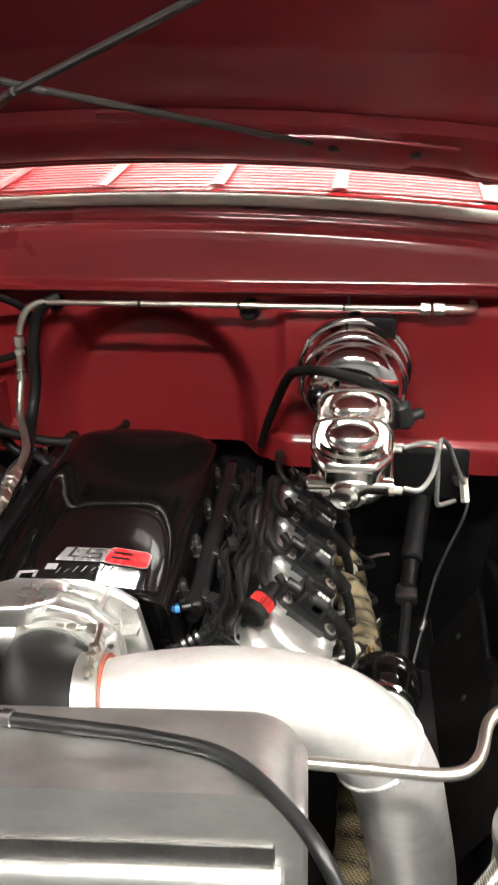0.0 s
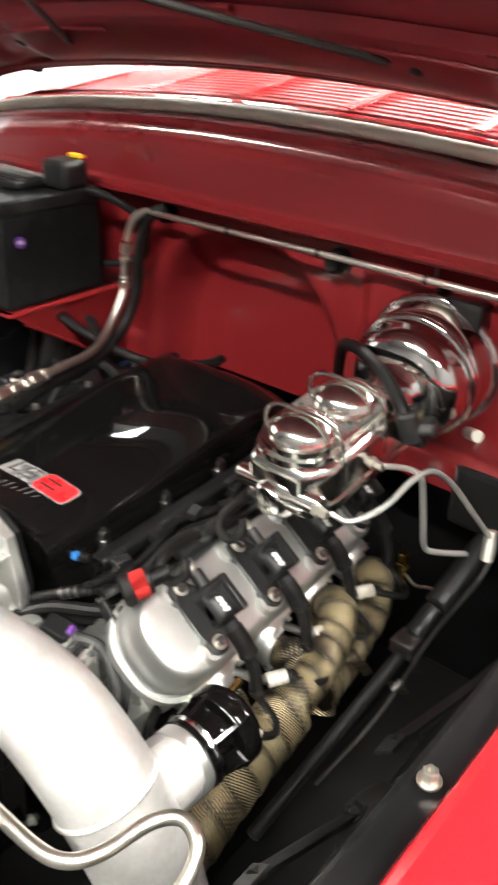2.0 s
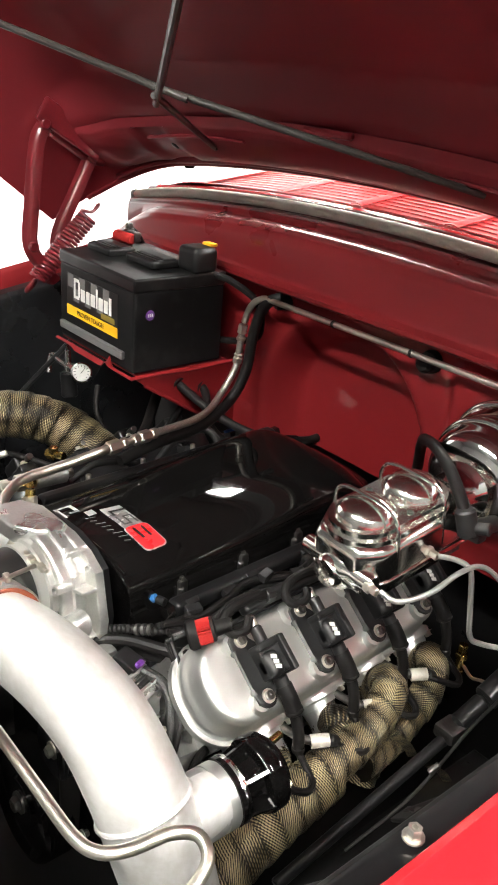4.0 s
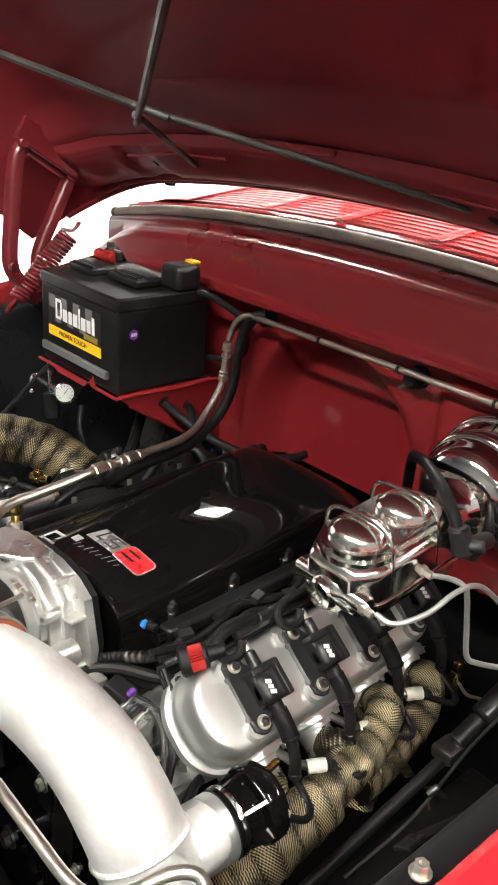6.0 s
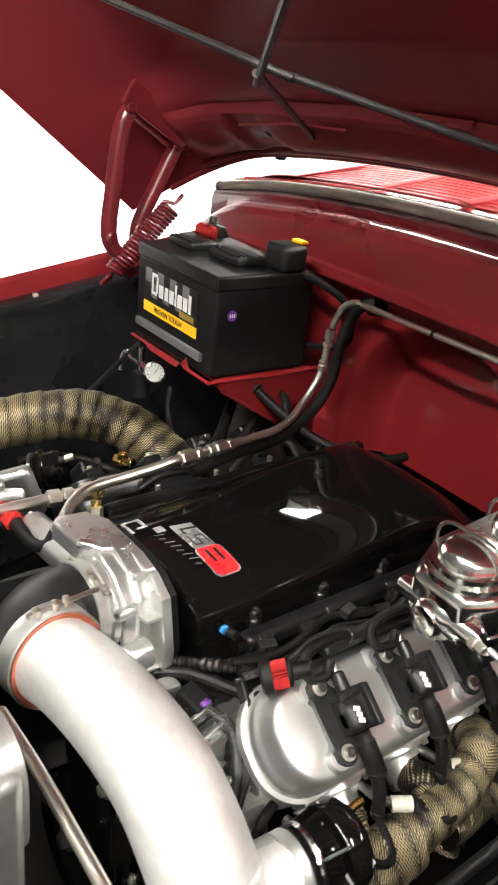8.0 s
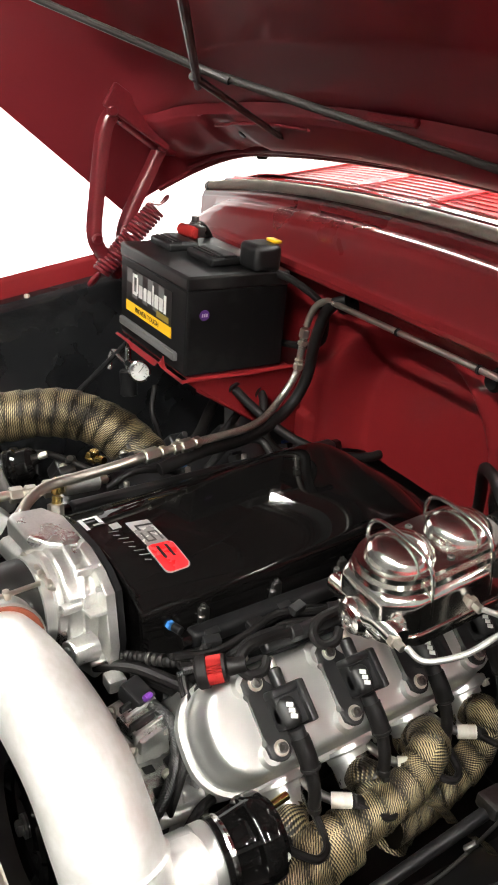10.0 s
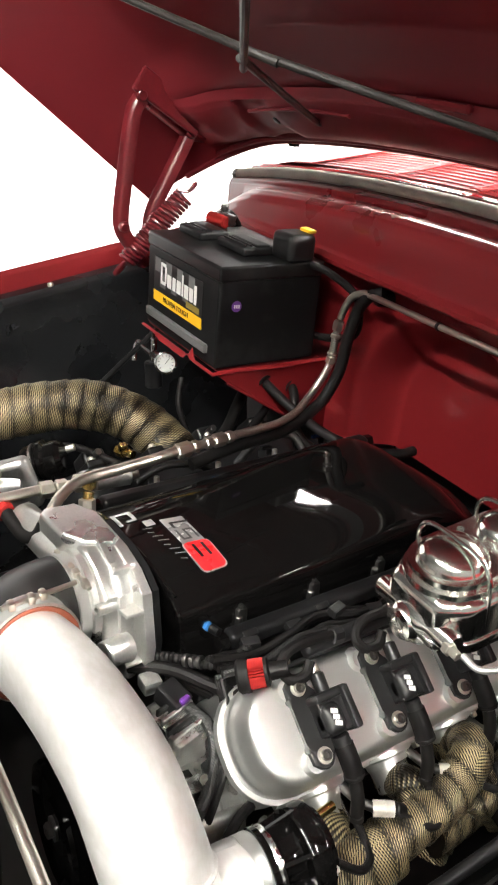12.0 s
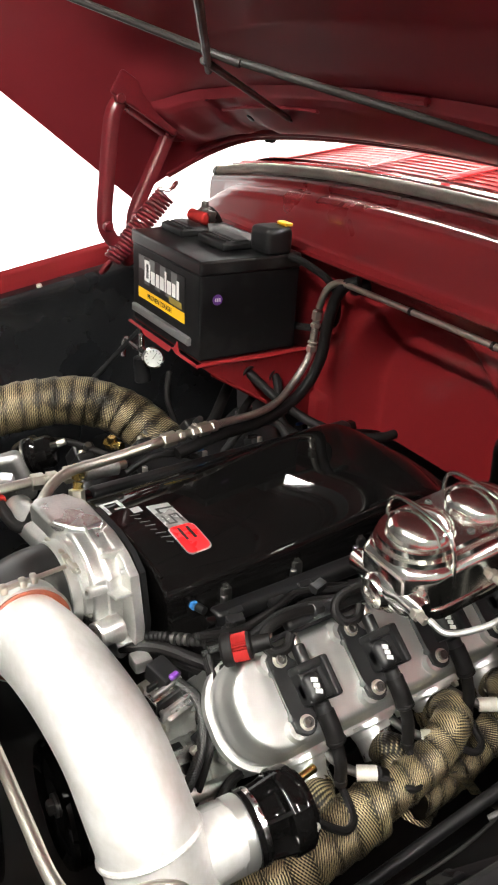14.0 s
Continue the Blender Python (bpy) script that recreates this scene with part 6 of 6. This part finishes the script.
idler = thing("idler_pulley", "small black ribbed idler pulley", "pulley", T(0.18, -0.62, 0.60))
wpart("wheel", lathe([(0, 0), (0.040, 0)] + [(0.043 - 0.003 * (k % 2), 0.003 + 0.003 * k) for k in range(11)] + [(0.040, 0.036), (0.030, 0.032), (0.012, 0.030), (0, 0.034)], 40, T(0.145, -0.585, 0.625) @ pose(0, 0, 0, 90)), BLACK_SATIN, idler)
wpart("bolt", bolt(T(0.145, -0.618, 0.625) @ pose(0, 0, 0, 90), 0.009, 0.008), ZINC, idler)
belt = thing("serpentine_belt", "black ribbed rubber drive belt over the pulleys", "belt", T(0.1, -0.61, 0.56))
wpart("band", sheet(lambda u, v: (0.166 + 0.008 * math.sin(u * 3) - 0.0 * v, -0.592 - 0.030 * v, 0.47 + 0.17 * u), 10, 12, 0.004), RUBBER, belt)
shroud = thing("fan_shroud", "gloss black fan shroud behind the radiator", "fan shroud", T(0.1, -0.76, 0.6))
wpart("ring", lathe([(0.205, 0), (0.215, 0.004), (0.215, 0.046), (0.205, 0.050), (0.196, 0.046), (0.196, 0.004)], 72, T(-0.02, -0.735, 0.60) @ pose(0, 0, 0, 90)), BLACK_GLOSS, shroud)
wpart("panel", block(0.60, 0.008, 0.06, 0.003, 2, T(0.0, -0.782, 0.80)), BLACK_GLOSS, shroud)
for a in range(0, 360, 60):
    wpart("spoke", block(0.19, 0.012, 0.016, 0.004, 2, T(-0.02, -0.755, 0.60) @ pose(0, 0, 0, 0, a) @ T(0.10, 0, 0)), BLACK_SATIN, shroud)
timing = thing("timing_cover", "black front engine cover", "engine cover", T(0.05, -0.56, 0.55))
wpart("casting", prism(rounded(0.26, 0.30, 0.06, 8), 0.03, 0.008, 3, T(0.05, -0.545, 0.55) @ Q), BLACK_GLOSS, timing)
for x, z in ((-0.05, 0.66), (0.15, 0.66), (-0.05, 0.44), (0.15, 0.44)):
    wpart("bolt", bolt(T(x, -0.575, z) @ pose(0, 0, 0, 90), 0.006, 0.007), ZINC, timing)

# ---- radiator and lines at the nose ----
RM = T(0.2, -0.845, 0) @ pose(0, 0, 0, 0, 0, 5.5)
rad = thing("radiator", "bright aluminium radiator with a flat rounded top tank", "radiator", RM)
part("top_tank", prism(rounded(0.70, 0.14, 0.048, 10), 0.092, 0.007, 4, T(-0.205, 0.046, 0.875) @ Q), ALU_TANK, rad, "bright flat top tank")
part("seam", block(0.66, 0.086, 0.016, 0.003, 2, T(-0.205, 0.0, 0.868)), STEEL_DARK, rad, "dark seam under the tank")
# thin dark strip laid on the front of the tank
part("face_strip", block(0.655, 0.004, 0.026, 0.001, 1, T(-0.205, -0.0475, 0.880)), STEEL_DARK, rad, "thin dark strip across the tank face")
part("lower_bead", rod((-0.54, -0.050, 0.856), (0.130, -0.050, 0.856), 0.012, 16, 0.003), ALU_MACHINED, rad)
part("core", block(0.66, 0.05, 0.40, 0.006, 2, T(-0.205, 0.0, 0.65)), ALU_DULL, rad)
for x in (-0.546, 0.136):
    part("side_tank", block(0.026, 0.084, 0.52, 0.009, 3, T(x, 0.0, 0.66)), ALU_TANK, rad)
part("cap_neck", lathe([(0.022, 0), (0.022, 0.010), (0.026, 0.012), (0.026, 0.020), (0.012, 0.024), (0, 0.024)], 24, T(-0.215, 0.018, 0.944)), BRASS, rad, "brass filler cap")
rh = thing("overflow_hose", "black rubber overflow hose over the radiator", "hose", T(0.2, -0.85, 0.955))
wpart("hose", sweep([(0.01, -0.832, 0.962), (0.081, -0.835, 0.954), (0.155, -0.837, 0.953), (0.221, -0.840, 0.953), (0.285, -0.853, 0.953), (0.336, -0.893, 0.952), (0.372, -0.932, 0.94), (0.40, -0.955, 0.88), (0.41, -0.95, 0.78)], 0.0062, 12), SILICONE, rh)
wpart("clip", rod((0.085, -0.835, 0.954), (0.095, -0.8355, 0.954), 0.0080, 12, 0.001), STEEL_DARK, rh)
sk = thing("stainless_line", "bent polished stainless line beside the radiator", "hard line", T(0.4, -0.75, 0.86))
wpart("tube", sweep([(0.20, -0.762, 0.858), (0.294, -0.758, 0.86), (0.395, -0.757, 0.86), (0.46, -0.756, 0.86), (0.488, -0.748, 0.861), (0.503, -0.726, 0.862), (0.513, -0.688, 0.866), (0.531, -0.670, 0.868), (0.553, -0.677, 0.862), (0.562, -0.705, 0.852), (0.556, -0.735, 0.842)], 0.0062, 14, 8), STEEL, sk)
b = rod((0.556, -0.735, 0.842), (0.545, -0.765, 0.832), 0.010, 6, 0.001)
wpart("nut", b, BRASS, sk, "brass flare nut")
wpart("tail", sweep([(0.546, -0.763, 0.833), (0.50, -0.83, 0.81), (0.42, -0.9, 0.78)], 0.008, 12), BRAID, sk)
cup = thing("breather_tank", "grey cylindrical catch tank with a bolted lid", "tank", T(0.50, -0.835, 0.76))
wpart("body", lathe([(0, 0), (0.045, 0), (0.045, 0.09), (0.048, 0.094), (0.048, 0.104), (0.044, 0.108), (0, 0.108)], 36, T(0.555, -0.80, 0.745)), ALU_DULL, cup)
wpart("bolt", bolt(T(0.555, -0.80, 0.853), 0.008, 0.008), ZINC, cup)

# ---- left bank clutter ----
hp = thing("exhaust_downpipe", "thick exhaust pipe wrapped in woven gold heat wrap", "exhaust pipe", T(-0.45, -0.4, 0.8))


def rad2(s, a):
    ph = (s / 0.030 + a / (2 * math.pi)) % 1.0
    return 0.042 + 0.0030 * ph + 0.0008 * math.sin(a * 4 + s * 60)


wpart("pipe", sweep([(-0.475, -0.70, 0.815), (-0.465, -0.62, 0.838), (-0.455, -0.54, 0.856), (-0.440, -0.45, 0.866), (-0.415, -0.385, 0.864), (-0.375, -0.33, 0.845), (-0.325, -0.285, 0.805), (-0.28, -0.255, 0.755), (-0.25, -0.24, 0.70)], rad2, 44, 18), WRAP, hp)
bv2 = thing("wastegate", "black wastegate actuator with a bright cap", "wastegate", T(-0.30, -0.5, 0.8))
bm1 = aim((-0.325, -0.515, 0.825), (-0.290, -0.455, 0.850))
wpart("body", lathe([(0, -0.03), (0.026, -0.03), (0.030, -0.02), (0.030, -0.004), (0.034, 0.0), (0.034, 0.006), (0.028, 0.010), (0.028, 0.028), (0.022, 0.036), (0, 0.036)], 28, bm1), BLACK_GLOSS, bv2)
wpart("ring", lathe([(0.0305, -0.014), (0.032, -0.013), (0.032, -0.009), (0.0305, -0.008)], 28, bm1), STEEL_DARK, bv2)
wpart("stud", rod(bm1 @ Vector((0.02, 0, 0.03)), bm1 @ Vector((0.024, 0, 0.05)), 0.006, 10, 0.001), ZINC, bv2)
tf = thing("turbo_flange", "heat-tinted steel turbo flange with bolts", "flange", T(-0.27, -0.6, 0.82))
wpart("flange", block(0.028, 0.085, 0.085, 0.010, 3, T(-0.268, -0.585, 0.822) @ pose(0, 0, 0, 20, 0, -30)), ALU_DULL, tf)
wpart("tube", rod((-0.30, -0.66, 0.815), (-0.262, -0.565, 0.825), 0.026, 22, 0.003), ALU_DULL, tf)
for y, z in ((-0.61, 0.855), (-0.565, 0.80)):
    wpart("bolt", bolt(T(-0.252, y, z) @ pose(0, 0, 0, 0, 90), 0.006, 0.012), ZINC, tf)
bf = thing("brass_fitting", "brass elbow fitting on the engine", "fitting", T(-0.27, -0.40, 0.84))
b = rod((-0.02, 0, 0), (0.0, 0.004, 0.004), 0.010, 6, 0.001)
rod((0, 0.004, 0.004), (0.02, 0.01, 0.008), 0.007, 12, 0.001, b)
rod((-0.004, 0.002, 0.0), (-0.004, 0.002, 0.018), 0.008, 6, 0.001, b)
part("elbow", b, BRASS, bf)
for k, (pts, r, mt) in enumerate((
    ([(-0.42, -0.52, 0.80), (-0.36, -0.46, 0.825), (-0.30, -0.42, 0.825), (-0.25, -0.38, 0.81)], 0.006, RUBBER),
    ([(-0.30, -0.24, 0.80), (-0.34, -0.17, 0.81), (-0.40, -0.11, 0.83), (-0.45, -0.06, 0.85)], 0.011, RUBBER),
    ([(-0.27, -0.23, 0.80), (-0.30, -0.15, 0.82), (-0.34, -0.08, 0.85), (-0.37, -0.03, 0.88)], 0.008, RUBBER),
    ([(-0.52, -0.17, 0.85), (-0.49, -0.19, 0.81), (-0.47, -0.18, 0.76)], 0.006, RUBBER),
    ([(-0.24, -0.20, 0.80), (-0.22, -0.17, 0.85), (-0.20, -0.12, 0.86), (-0.18, -0.1, 0.83)], 0.007, BLACK_BRAID),
    ([(-0.21, -0.40, 0.82), (-0.20, -0.36, 0.845), (-0.20, -0.31, 0.84), (-0.21, -0.27, 0.82)], 0.006, RUBBER))):
    w = thing("rubber_hose", "black rubber hose on the turbo side of the engine", "hose", T(*pts[0]), "engine hoses")
    wpart("hose", sweep(pts, r, 12), mt, w)
sp = thing("return_spring", "small bright coil return spring", "spring", T(-0.2, -0.44, 0.84))
b = sweep([Vector((-0.222, -0.455, 0.838)) + Vector((0.0, 0.0007 * k, 0)) * 0.55 + Vector((math.cos(k * 0.55) * 0.010, 0, math.sin(k * 0.55) * 0.010)) for k in range(150)], 0.0016, 6, smooth=False)
wpart("coil", b, STEEL_DARK, sp)
lvc = thing("valve_cover", "dark valve cover beneath the fuel hoses", "valve cover", E @ T(-0.287, 0.05, 0.757) @ Matrix(((0, -math.sqrt(0.5), -math.sqrt(0.5), 0), (1, 0, 0, 0), (0, -math.sqrt(0.5), math.sqrt(0.5), 0), (0, 0, 0, 1))))
part("shell", prism(rounded(0.462, 0.136, 0.056, 10), 0.060, 0.014, 4, T(0, 0, -0.030)), BLACK_SATIN, lvc)
for i in range(4):
    t = thing("ignition_coil", "black ignition coil in the shade of the fuel hose", "ignition coil", lvc.matrix_basis @ T(-0.165 + 0.1115 * i, 0.0, 0), "far ignition coils")
    part("body", block(0.040, 0.056, 0.036, 0.006, 3, T(0.006, 0.002, 0.055)), BLACK_PLASTIC, t)
    part("bracket", block(0.03, 0.12, 0.014, 0.004, 2, T(-0.008, 0.004, 0.040)), BLACK_PLASTIC, t)
    part("bolt", bolt(T(-0.012, -0.05, 0.047), 0.005, 0.005), ZINC, t)
    part("pin", rod((0.004, -0.028, 0.06), (0.003, -0.055, 0.058), 0.006, 10, 0.001), STEEL_DARK, t)
st2 = thing("fender_strut", "black steel brace from fender to firewall", "brace", T(-0.7, -0.2, 0.8))
wpart("bar", rod((-0.72, -0.30, 0.74), (-0.62, -0.15, 0.945), 0.006, 10), BLACK_SATIN, st2)
fr2 = thing("frame_rail", "black painted boxed frame rail", "frame rail", T(-0.47, -0.5, 0.42))
wpart("web", block(0.086, 1.2, 0.20, 0.012, 3, T(-0.46, -0.6, 0.39)), BLACK_SATIN, fr2)
wpart("top_flange", block(0.096, 1.2, 0.012, 0.004, 2, T(-0.46, -0.6, 0.494)), BLACK_SATIN, fr2)
